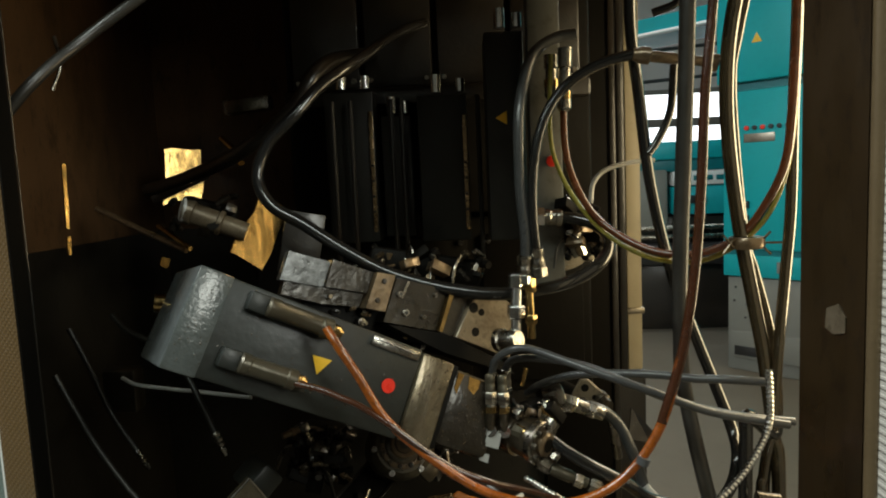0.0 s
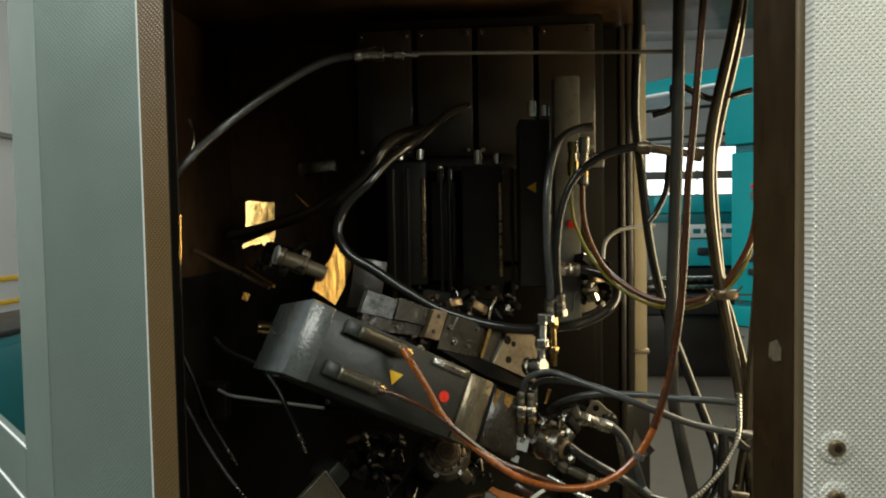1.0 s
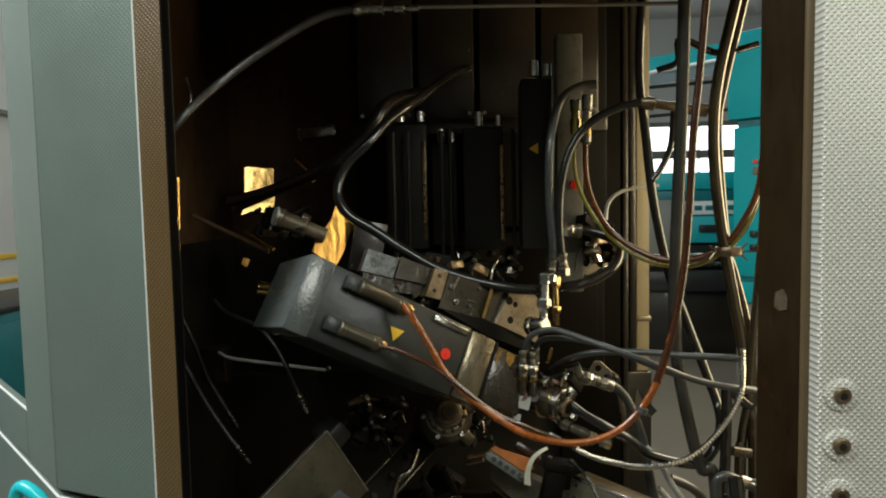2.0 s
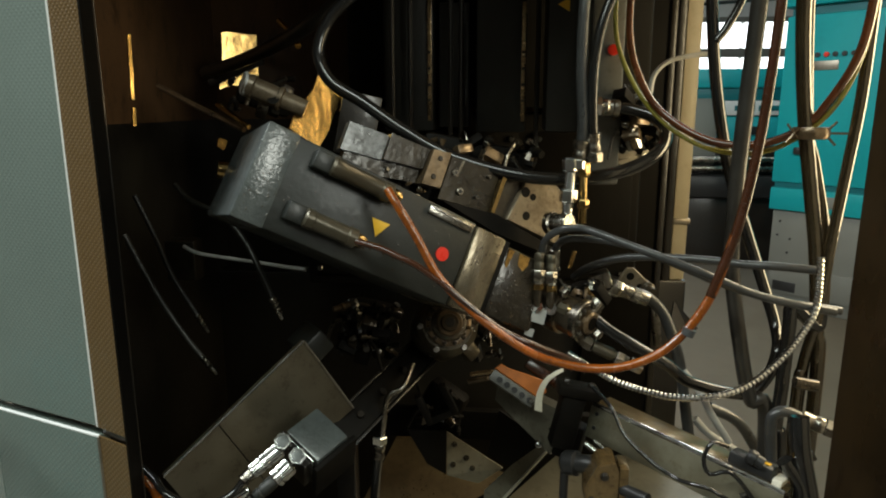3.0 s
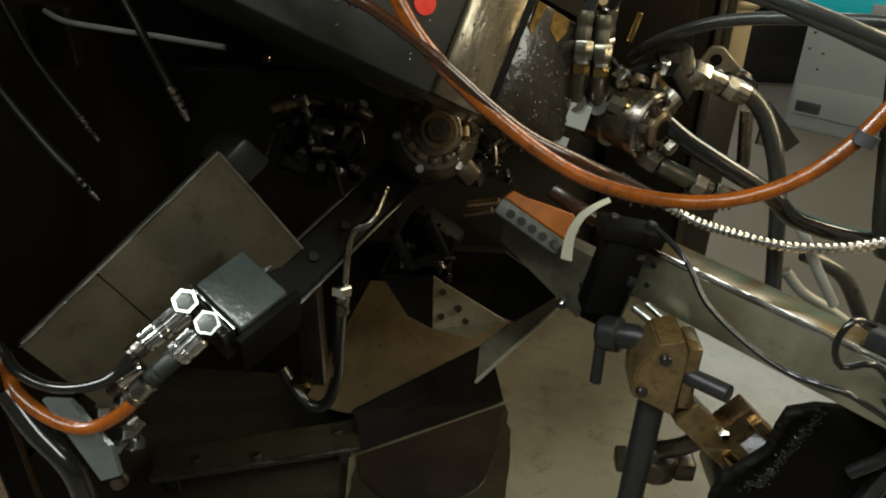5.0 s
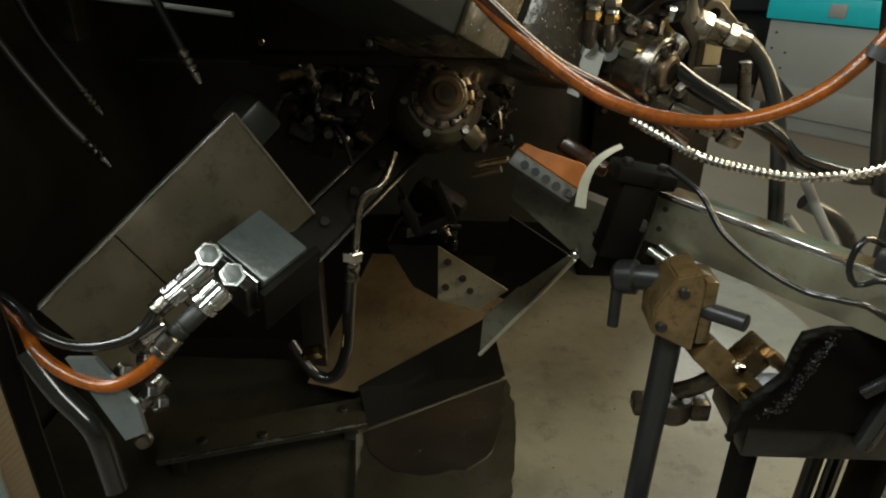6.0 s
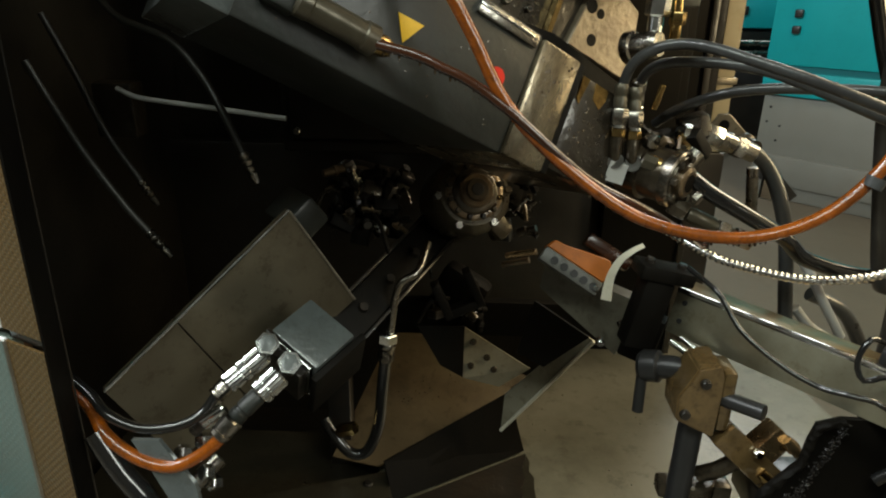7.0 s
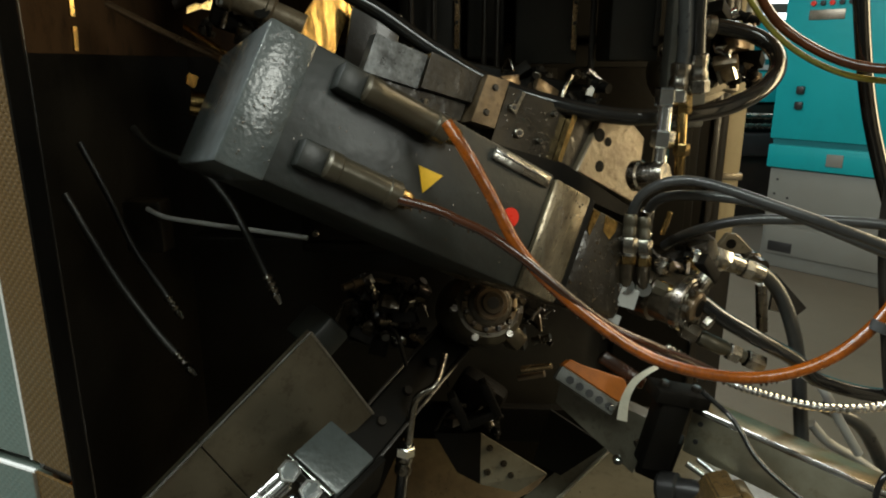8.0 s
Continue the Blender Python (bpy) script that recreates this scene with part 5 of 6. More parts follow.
def toggle_clamp():
    root = thing("clamp", Matrix.Identity(4), "brown metal clamp block with black pins", "clamp")
    m = axes((0, 0.835, 0), (1, 0, 0), (0, 0.0, -1))
    bm = add_prism(bmesh.new(), ((0.161, -0.927), (0.171, -0.945), (0.178, -0.960), (0.200, -0.966), (0.206, -0.950), (0.206, -0.931), (0.204, -0.878), (0.162, -0.899)), 0.0, 0.045, m)
    bmesh.ops.bevel(bm, geom=list(bm.edges), offset=0.002, segments=2, affect="EDGES")
    part("cheek", box((0.2065, 0.838, 0.885), (0.220, 0.878, 0.955), 0.003), CLAMPM, root)
    for p in ((0.170, 0.908), (0.186, 0.945)):
        part("screw", add_turned(bmesh.new(), (p[0], 0.8345, p[1]), (p[0], 0.829, p[1]), ((0, 0.0055), (0.7, 0.0055), (1, 0.0045)), 12), DARK, root)
    part("block", bm, CLAMPM, root)
    part("pin", rod((0.206, 0.850, 0.921), (0.241, 0.815, 0.925), 0.0085), BLACKP, root, "black round pin")
    part("lever", rod((0.138, 0.890, 0.921), (0.137, 0.885, 0.875), 0.0062), BLACKP, root, "black lever")
    k = part("knob", add_turned(bmesh.new(), (0.137, 0.900, 0.926), (0.177, 0.875, 0.938), ((0, 0.014), (0.1, 0.018), (0.45, 0.018), (0.5, 0.013), (0.8, 0.013), (1, 0.011)), 20), BLACKP, root, "black ribbed knob")
    part("bolt", rod((0.166, 0.900, 0.958), (0.197, 0.880, 0.942), 0.0042), CHROME, root)
    part("bolt", rod((0.181, 0.910, 0.957), (0.205, 0.885, 0.945), 0.0035), CHROME, root)
    part("bolt", rod((0.124, 0.930, 0.957), (0.135, 0.920, 0.950), 0.006), CHROME, root)
    p = Vector((0.190, 0.862, 0.886))
    part("post", rod(p, (p.x - 0.004, p.y + 0.02, 0.32), 0.0135), BLACKP, root, "black round post")
    c = Vector((0.210, 0.878, 0.780))
    r = part("collar", add_turned(bmesh.new(), c + Vector((0, 0, -0.014)), c + Vector((0, 0, 0.014)), ((0, 0.021), (0.1, 0.023), (0.9, 0.023), (1, 0.021)), 20), GRIME, root, "steel clamp collar")
    part("ear", box((-0.042, -0.012, -0.010), (-0.018, 0.012, 0.010), 0.004, Matrix.Translation(c)), GRIME, r)
    part("ear", box((0.018, -0.016, -0.012), (0.040, 0.010, 0.012), 0.004, Matrix.Translation(c)), GRIME, r)
    return root


toggle_clamp()
side_fitting = thing("side_fitting", Matrix.Identity(4), "tan and copper pipe fitting beside the clamp", "fitting")
fm = axes((0.222, 0.85, 0.872), (0.055, 0.0, -0.053), (0.7, 0.15, 0.7))
part("bar", box((-0.01, -0.014, -0.012), (0.075, 0.016, 0.014), 0.003, fm), CLAMPM, side_fitting)
part("head", box((0.030, 0.012, -0.016), (0.058, 0.048, 0.012), 0.003, fm), COPPER, side_fitting, "pale copper-brown head")
part("stub", add_turned(bmesh.new(), (0.283, 0.842, 0.875), (0.303, 0.838, 0.855), ((0, 0.006), (0.3, 0.0075), (0.5, 0.0075), (0.55, 0.006), (1, 0.006)), 14), COPPER, side_fitting)
part("stub", add_turned(bmesh.new(), (0.262, 0.838, 0.836), (0.281, 0.834, 0.818), ((0, 0.006), (0.3, 0.0075), (1, 0.006)), 14), BRASS, side_fitting)
part("screw", add_turned(bmesh.new(), (0.254, 0.836, 0.862), (0.254, 0.829, 0.863), ((0, 0.0055), (0.7, 0.0055), (1, 0.004)), 6), CHROME, side_fitting)
part("link", tube([(0.212, 0.872, 0.802), (0.229, 0.862, 0.818), (0.250, 0.855, 0.842)], 0.0095, 12), GRIME, side_fitting, "steel link to the collar")


def black_guard():
    rnd = random.Random(4)
    root = thing("rubber_guard", Matrix.Identity(4), "black oily rubber guard with a ragged wet edge", "guard")
    outline = ((0.242, 0.806), (0.246, 0.838), (0.262, 0.858), (0.279, 0.879), (0.282, 0.904), (0.287, 0.924), (0.309, 0.931), (0.42, 0.928), (0.46, 0.812), (0.258, 0.816))
    m = axes((0, 0.80, 0), (1, 0, 0), (0, 0, 1))
    part("flap", add_prism(bmesh.new(), outline, -0.006, 0.0, m), BLACKMAT, root)
    part("ledge", box((0.262, 0.806, 0.772), (0.46, 0.90, 0.8115), 0.004), DARK, root)
    part("leg", box((0.285, 0.84, 0.28), (0.30, 0.88, 0.772), 0.003), BLACKMAT, root)
    part("leg", box((0.43, 0.84, 0.28), (0.445, 0.88, 0.772), 0.003), BLACKMAT, root)
    rim = tube([(0.309, 0.794, 0.931), (0.287, 0.795, 0.924), (0.281, 0.796, 0.902), (0.277, 0.796, 0.880), (0.260, 0.796, 0.858), (0.245, 0.796, 0.838), (0.241, 0.796, 0.804)], 0.0042, n=12, step=0.002)
    for v in rim.verts:
        v.co += noise.noise_vector(v.co * 170) * 0.0025
    part("ragged_edge", rim, BLACKMAT, root)
    path = spline([(0.307, 0.792, 0.927), (0.300, 0.792, 0.904), (0.292, 0.792, 0.881), (0.279, 0.792, 0.850), (0.266, 0.792, 0.838)], 0.002)
    bm = bmesh.new()
    for i in range(260):
        p = rnd.choice(path) + Vector((rnd.gauss(0, 0.0028), rnd.uniform(-0.002, 0.001), rnd.gauss(0, 0.0028)))
        r = rnd.uniform(0.0006, 0.0018)
        bmesh.ops.create_icosphere(bm, subdivisions=1, radius=r, matrix=Matrix.Translation(p))
    tagged(part("oil_foam", bm, BEAD, root, "band of wet oil beads"), kind="stuff")
    return root


black_guard()
sheet("chute_tray", [(-0.15, 0.86, 0.500), (0.30, 0.86, 0.500), (0.521, 1.027, 0.500), (0.716, 1.414, 0.500), (0.692, 1.564, 0.500), (0.599, 1.807, 0.500), (0.437, 1.915, 0.500), (0.276, 1.820, 0.500), (0.021, 1.40, 0.500), (-0.208, 1.233, 0.500), (-0.175, 1.02, 0.500)], 0.005, TRAY, "pale grey oily sheet of the chip chute", "sheet", "structure")


# ---- fittings on the right of the motor ----
def steel_elbow():
    root = thing("pipe_elbow", Matrix.Identity(4), "bright steel elbow fitting with nuts", "fitting")
    part("barrel", add_turned(bmesh.new(), (0.110, 1.030, 1.257), (0.142, 1.000, 1.264), ((0, 0.013), (0.1, 0.018), (0.3, 0.018), (0.34, 0.015), (0.9, 0.015), (1, 0.013)), 22), STEEL, root)
    part("riser", rod((0.139, 1.020, 1.273), (0.144, 1.030, 1.353), 0.0085), CHROME, root)
    part("nut", hexagon((0.140, 1.020, 1.292), (0.141, 1.020, 1.312), 0.0135), CHROME, root)
    part("nut", hexagon((0.144, 1.030, 1.338), (0.144, 1.030, 1.359), 0.014), CHROME, root)
    part("brass_pipe", rod((0.163, 1.020, 1.260), (0.162, 1.030, 1.354), 0.0062), BRASS, root)
    part("brass_nut", hexagon((0.163, 1.020, 1.283), (0.163, 1.020, 1.297), 0.009), BRASS, root)
    part("brass_nut", hexagon((0.163, 1.030, 1.329), (0.162, 1.030, 1.354), 0.010), BRASS, root)
    return root


steel_elbow()


def manifold():
    root = thing("pipe_manifold", Matrix.Identity(4), "cluster of oily steel unions and brass nuts", "fitting")
    for a, b in (((0.096, 0.955, 1.227), (0.094, 0.945, 1.147)), ((0.113, 0.965, 1.222), (0.114, 0.950, 1.143))):
        a, b = Vector(a), Vector(b)
        part("ferrule", add_turned(bmesh.new(), a, a.lerp(b, 0.30), ((0, 0.0062), (0.1, 0.0074), (0.4, 0.0074), (0.45, 0.0068), (0.6, 0.0068), (0.65, 0.0074), (1, 0.0072)), 16), PLUG, root)
        part("hex_nut", hexagon(a.lerp(b, 0.31), a.lerp(b, 0.52), 0.0098), STEEL, root)
        part("collar", add_turned(bmesh.new(), a.lerp(b, 0.525), a.lerp(b, 0.56), ((0, 0.0085), (1, 0.0085)), 16), CHROME, root)
        part("brass_nut", hexagon(a.lerp(b, 0.56), a.lerp(b, 0.68), 0.0088), BRASS, root)
        part("elbow", tube([a.lerp(b, 0.68), a.lerp(b, 0.9), b + Vector((0.006, 0.006, -0.004)), b + Vector((0.016, 0.016, -0.010))], 0.0072, 12, 0.004), GRIME, root)
        part("lock_ring", add_turned(bmesh.new(), b + Vector((0.0, -0.004, 0.002)), b + Vector((0.003, 0.004, -0.001)), ((0, 0.0088), (0.3, 0.0096), (1, 0.0096)), 18), CHROME, root)
    for (a, b), r, mat in ((((0.129, 0.960, 1.169), (0.138, 0.950, 1.167)), 0.0085, STEEL), (((0.125, 0.945, 1.149), (0.138, 0.940, 1.145)), 0.0085, PLUG), (((0.146, 0.940, 1.143), (0.151, 0.935, 1.142)), 0.007, CHROME), (((0.179, 0.930, 1.115), (0.184, 0.925, 1.112)), 0.008, STEEL)):
        part("hex_nut", hexagon(a, b, r), mat, root)
    part("body", box((-0.055, -0.012, -0.02), (0.045, 0.03, 0.02), 0.005, axes((0.135, 1.000, 1.140), (0.95, -0.2, -0.1), (0, 0, -1))), GRIME, root)
    part("gold_nut", box((-0.006, -0.016, -0.006), (0.006, 0.016, 0.006), 0.002, axes((0.178, 0.970, 1.162), (0.6, 0.1, 0.6), (0.5, 0, -0.6))), BRASS, root)
    part("elbow_block", box((-0.016, -0.012, -0.012), (0.016, 0.014, 0.016), 0.004, axes((0.191, 1.000, 1.177), (0.9, 0, 0.3), (0.3, 0, -0.9))), STEEL, root)
    part("nut", hexagon((0.200, 1.000, 1.172), (0.223, 1.000, 1.162), 0.0125), CHROME, root)
    part("stem", rod((0.223, 1.000, 1.162), (0.264, 1.000, 1.146), 0.010), STEEL, root)
    part("nut", hexagon((0.239, 1.000, 1.156), (0.251, 1.000, 1.151), 0.0125), CHROME, root)
    part("union", rod((0.164, 0.950, 1.134), (0.184, 0.960, 1.154), 0.012), STEEL, root)
    part("screw", rod((0.131, 0.950, 1.147), (0.145, 0.940, 1.144), 0.0085), BRASS, root)
    part("pin", rod((0.151, 1.000, 1.221), (0.144, 1.000, 1.194), 0.0035), BRASS, root)
    part("drop_pipe", rod((0.286, 1.050, 1.119), (0.295, 1.050, 1.056), 0.007), STEEL, root)
    part("end_union", hexagon((0.158, 0.945, 1.102), (0.176, 0.935, 1.094), 0.011), GRIME, root)
    part("long_union", add_turned(bmesh.new(), (0.176, 0.935, 1.094), (0.226, 0.930, 1.073), ((0, 0.0072), (0.1, 0.0088), (0.55, 0.0088), (0.6, 0.007), (1, 0.007)), 18), PLUG, root, "oil-browned pipe union")
    part("nut", hexagon((0.208, 0.931, 1.080), (0.220, 0.930, 1.075), 0.0105), STEEL, root)
    part("nut", hexagon((0.228, 0.930, 1.072), (0.246, 0.929, 1.065), 0.0110), STEEL, root)
    return root


pipes = manifold()


def hole_bracket(root):
    m = axes((0, 1.06, 0), (1, 0, 0), (0, 0, 1))
    bm = add_prism(bmesh.new(), ((0.225, 1.150), (0.229, 1.162), (0.241, 1.181), (0.253, 1.181), (0.289, 1.146), (0.283, 1.128), (0.243, 1.136)), -0.008, 0.0, m)
    bmesh.ops.bevel(bm, geom=list(bm.edges), offset=0.0012, segments=1, affect="EDGES")
    part("angle_bracket", bm, WORN, root, "worn triangular bracket with holes")
    for x, z, r in ((0.247, 1.168, 0.0062), (0.262, 1.152, 0.0042), (0.240, 1.150, 0.0036)):
        part("hole", rod((x, 1.0599, z), (x, 1.0592, z), r, 16), BLACKMAT, root)
    part("boss", add_turned(bmesh.new(), (0.272, 1.075, 1.148), (0.278, 1.035, 1.146), ((0, 0.012), (0.5, 0.012), (0.55, 0.009), (1, 0.009)), 16), GRIME, root)
    part("rear_arm", rod((0.250, 1.066, 1.150), (0.235, 1.22, 1.120), 0.010), DARK, root)
    return root


hole_bracket(pipes)
parted(sheet("guard_plate", [(0.321, 1.100, 1.067), (0.332, 1.120, 1.111), (0.368, 1.100, 1.070), (0.356, 1.100, 1.058)], 0.006, DARK, "", ""), pipes)
hose("white_hose", [(0.322, 0.990, 1.038), (0.344, 0.980, 1.011), (0.364, 0.970, 0.975), (0.392, 0.970, 0.933)], 0.0055, CLEAR, "pale plastic hose behind the cable", "tube")
hose("rear_hose", [(0.377, 1.030, 0.962), (0.422, 1.030, 0.940), (0.451, 1.030, 0.901), (0.476, 1.030, 0.851), (0.500, 1.030, 0.781)], 0.009, HOSEGREY, "grey hose behind the rail")
hose("rear_hose", [(0.347, 1.000, 0.955), (0.372, 1.000, 0.929), (0.409, 1.000, 0.907), (0.448, 1.000, 0.880)], 0.006, CLEAR, "pale hose behind the rail")
hose("side_hose", [(0.422, 0.860, 0.886), (0.411, 0.860, 0.959), (0.405, 0.860, 1.013), (0.407, 0.860, 1.032), (0.422, 0.860, 1.038), (0.444, 0.860, 1.029), (0.469, 0.850, 1.023)], 0.0075, HOSEGREY, "short grey hose with a bright ferrule", ends=(-1,))
solid("side_stub", rod((0.437, 0.880, 1.072), (0.467, 0.880, 1.067), 0.008), GRIME, "oily steel stub pipe", "pipe")

# ---- upper interior ----
hose("coolant_pipe", [(-0.580, 0.840, 1.500), (-0.478, 0.860, 1.632), (-0.419, 0.920, 1.713), (-0.327, 0.960, 1.790), (-0.248, 0.980, 1.835), (-0.170, 0.985, 1.846)], 0.0075, HOSEDIM, "grey coolant hose rising to a pipe joint", ends=(-1,))
hose("steel_pipe", [(-0.170, 0.985, 1.846), (-0.019, 0.985, 1.843), (0.184, 0.980, 1.837), (0.329, 0.960, 1.828), (0.369, 0.945, 1.823), (0.377, 0.935, 1.813), (0.375, 0.930, 1.783)], 0.0034, SHEET, "thin steel pipe across the machine roof", "pipe")
solid("pipe_union", add_turned(bmesh.new(), (-0.173, 0.984, 1.846), (-0.079, 0.984, 1.842), ((0, 0.010), (0.15, 0.013), (0.3, 0.013), (0.33, 0.008), (0.5, 0.008), (0.52, 0.012), (0.7, 0.012), (0.72, 0.006), (1, 0.006)), 12), STEEL, "steel union in the thin pipe", "fitting")
solid("rear_rod", add_turned(bmesh.new(), (0.315, 1.000, 1.667), (0.428, 0.990, 1.648), ((0, 0.008), (0.1, 0.012), (0.2, 0.012), (0.22, 0.008), (0.5, 0.008), (0.52, 0.007), (0.84, 0.007), (0.85, 0.012), (1, 0.012)), 14), BRONZE, "brown rod with collars across the opening", "pipe")
hose("rear_hook_hose", [(0.348, 1.020, 1.726), (0.382, 1.010, 1.739), (0.384, 1.000, 1.777), (0.449, 1.000, 1.750), (0.519, 1.000, 1.763)], 0.006, RUBBER, "black hose hooked across the opening")
hose("rear_hook_hose", [(0.387, 1.050, 1.657), (0.381, 1.050, 1.591), (0.362, 1.050, 1.548), (0.348, 1.050, 1.529)], 0.006, RUBBER, "black hose curling behind the rod")


def slide_column(x0, x1, z0, z1, y, mat, edge, name="slide_column"):
    root = thing(name, Matrix.Identity(4), "dark vertical slide housing with a worn edge", "machine part", "vertical slide housings")
    part("housing", box((x0, y, z0), (x1, y + 0.12, z1), 0.004), mat, root)
    part("edge", box((x1 - 0.010, y - 0.006, z0 + 0.02), (x1 - 0.002, y - 0.0005, z1 - 0.04), 0.001), edge, root, "worn brass-coloured edge")
    part("socket", rod((x0 + 0.4 * (x1 - x0), y - 0.012, z1 + 0.002), (x0 + 0.4 * (x1 - x0), y - 0.012, z1 + 0.035), 0.010, 12), CHROME, root, "bright socket")
    part("socket", rod((x1 - 0.012, y - 0.012, z1 + 0.002), (x1 - 0.012, y - 0.012, z1 + 0.026), 0.009, 12), CHROME, root, "bright socket")
    for i in range(4):
        part("screw", rod((x1 - 0.006, y - 0.009, z0 + 0.06 + i * 0.03), (x1 - 0.006, y - 0.005, z0 + 0.06 + i * 0.03), 0.003, 8), DARK, root)
    return root


for x0, x1, z0, z1, y, edge in (((-0.198, 1.340, 1.392)[0], (-0.101, 1.340, 1.391)[0], (-0.121, 1.340, 1.387)[2], (-0.114, 1.340, 1.681)[2], 1.34, COPPER), ((-0.092, 1.370, 1.389)[0], (-0.031, 1.370, 1.388)[0], (-0.059, 1.370, 1.394)[2], (-0.055, 1.370, 1.634)[2], 1.37, DARK),
                               ((-0.016, 1.330, 1.390)[0], (0.080, 1.330, 1.388)[0], (0.031, 1.330, 1.385)[2], (0.034, 1.330, 1.666)[2], 1.33, COPPER), ((0.114, 1.240, 1.393)[0], (0.183, 1.240, 1.392)[0], (0.149, 1.240, 1.389)[2], (0.148, 1.240, 1.759)[2], 1.24, DARK)):
    slide_column(x0, x1, z0, z1, y, DARKPAINT, edge)
for x in (700, 728, 790, 806, 922):
    solid("riser_pipe", rod(((-0.052, 1.310, 1.569)[0] + (x - 800) * 0.00125, 1.315, 1.33), ((-0.052, 1.310, 1.569)[0] + (x - 800) * 0.00125, 1.315, 1.66), 0.0045, 10), DARK, "thin dark pipe between the slide housings", "pipe")
solid("grey_column", box((0.185, 1.19, 1.30), (0.240, 1.23, 1.84), 0.004), GREYP, "tall grey painted column", "post")
bm = add_prism(bmesh.new(), ((0.0, -0.012), (0.0, 0.012), (-0.02, 0.0)), 0.0, 0.002)
sticker = solid("warning_sticker", bm, YELLOW, "small yellow warning sticker on a dark housing", "sticker")
sticker.matrix_world = axes((0.150, 1.235, 1.608), (1, 0, 0), (0, 0, 1))
solid("red_cap", rod((0.221, 1.190, 1.528), (0.219, 1.170, 1.526), 0.009), RED, "small red cap on the column", "cap")
for p, q in (((0.214, 1.110, 1.691), (0.214, 1.110, 1.623)), ((0.234, 1.090, 1.697), (0.230, 1.090, 1.601))):
    root = thing("plug_connector", Matrix.Identity(4), "bright cylindrical cable plug", "connector", "cable plugs")
    part("sleeve", add_turned(bmesh.new(), p, q, ((0, 0.011), (0.3, 0.011), (0.32, 0.009), (0.7, 0.009), (0.72, 0.011), (0.95, 0.011), (1, 0.007)), 16), STEEL, root)
    part("ring", add_turned(bmesh.new(), Vector(q) + Vector((0, 0, 0.03)), Vector(q) + Vector((0, 0, 0.018)), ((0, 0.012), (1, 0.012)), 16), BRASS, root)
# rear casings and inner guard carry the unlit recess in their black
housing = thing("rear_housing", Matrix.Identity(4), "black oily machine housing at the rear, darkened for the unlit recess", "machine part")
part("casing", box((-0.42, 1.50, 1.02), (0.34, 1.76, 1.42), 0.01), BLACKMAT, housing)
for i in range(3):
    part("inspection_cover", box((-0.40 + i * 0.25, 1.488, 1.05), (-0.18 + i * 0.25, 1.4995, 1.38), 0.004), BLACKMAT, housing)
    for dx in (0.015, 0.205):
        part("bolt", hexagon((-0.40 + i * 0.25 + dx, 1.488, 1.065), (-0.40 + i * 0.25 + dx, 1.48, 1.065), 0.007), STEEL, housing)
        part("bolt", hexagon((-0.40 + i * 0.25 + dx, 1.488, 1.365), (-0.40 + i * 0.25 + dx, 1.48, 1.365), 0.007), STEEL, housing)
gearbox = thing("rear_gearbox", Matrix.Identity(4), "black oily machine head at the rear, darkened for the unlit recess", "machine part")
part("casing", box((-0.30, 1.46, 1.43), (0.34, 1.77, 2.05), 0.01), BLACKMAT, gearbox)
for i in range(4):
    part("cover_plate", box((-0.28 + i * 0.152, 1.445, 1.70), (-0.14 + i * 0.152, 1.4595, 2.02), 0.004), DARK, gearbox)
    for dx in (0.012, 0.128):
        for z in (1.715, 2.005):
            part("bolt", hexagon((-0.28 + i * 0.152 + dx, 1.445, z), (-0.28 + i * 0.152 + dx, 1.437, z), 0.006), STEEL, gearbox)
part("cable_duct", box((-0.29, 1.40, 1.66), (0.33, 1.445, 1.695), 0.006), DARK, gearbox)
panel = thing("inner_guard", Matrix.Identity(4), "black oily inner side guard with a folded edge, darkened for the unlit recess", "guard")
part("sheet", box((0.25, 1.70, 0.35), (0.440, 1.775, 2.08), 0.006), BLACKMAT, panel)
part("folded_edge", box((0.425, 1.69, 0.35), (0.441, 1.6995, 2.08), 0.003), DARK, panel)
for i in range(6):
    part("bolt", hexagon((0.27, 1.6995, 0.9 + i * 0.2), (0.27, 1.692, 0.9 + i * 0.2), 0.007), GRIME, panel)
wet_cluster("bearing_head", (0.250, 1.220, 1.392), (0.1, -0.9, 0.2), 0.055, 0.10, 22, 21, SHEET, "oily grey bearing head with bolts", STEEL)
solid("clamp_shaft", add_turned(bmesh.new(), (-0.396, 1.120, 1.473), (-0.300, 1.142, 1.430), ((0, 0.018), (0.10, 0.021), (0.14, 0.021), (0.16, 0.018), (0.52, 0.018), (0.54, 0.021), (0.6, 0.021), (0.62, 0.016), (1, 0.016)), 24), WORN, "worn tan shaft with a bright end above the motor", "machine part")
solid("shaft_hole", add_turned(bmesh.new(), (-0.345, 1.112, 1.4475), (-0.345, 1.1115, 1.4478), ((0, 0.010), (1, 0.010)), 16), BLACKMAT, "round dark hole in the shaft", "machine part")
solid("shaft_end", add_turned(bmesh.new(), (-0.399, 1.118, 1.474), (-0.396, 1.120, 1.473), ((0, 0.019), (1, 0.021)), 24), CLEAR, "pale end cap of the shaft", "machine part")
solid("side_shaft", rod((-0.401, 1.000, 1.341), (-0.358, 1.020, 1.332), 0.014), BRASS, "brass stub behind the motor end", "machine part")


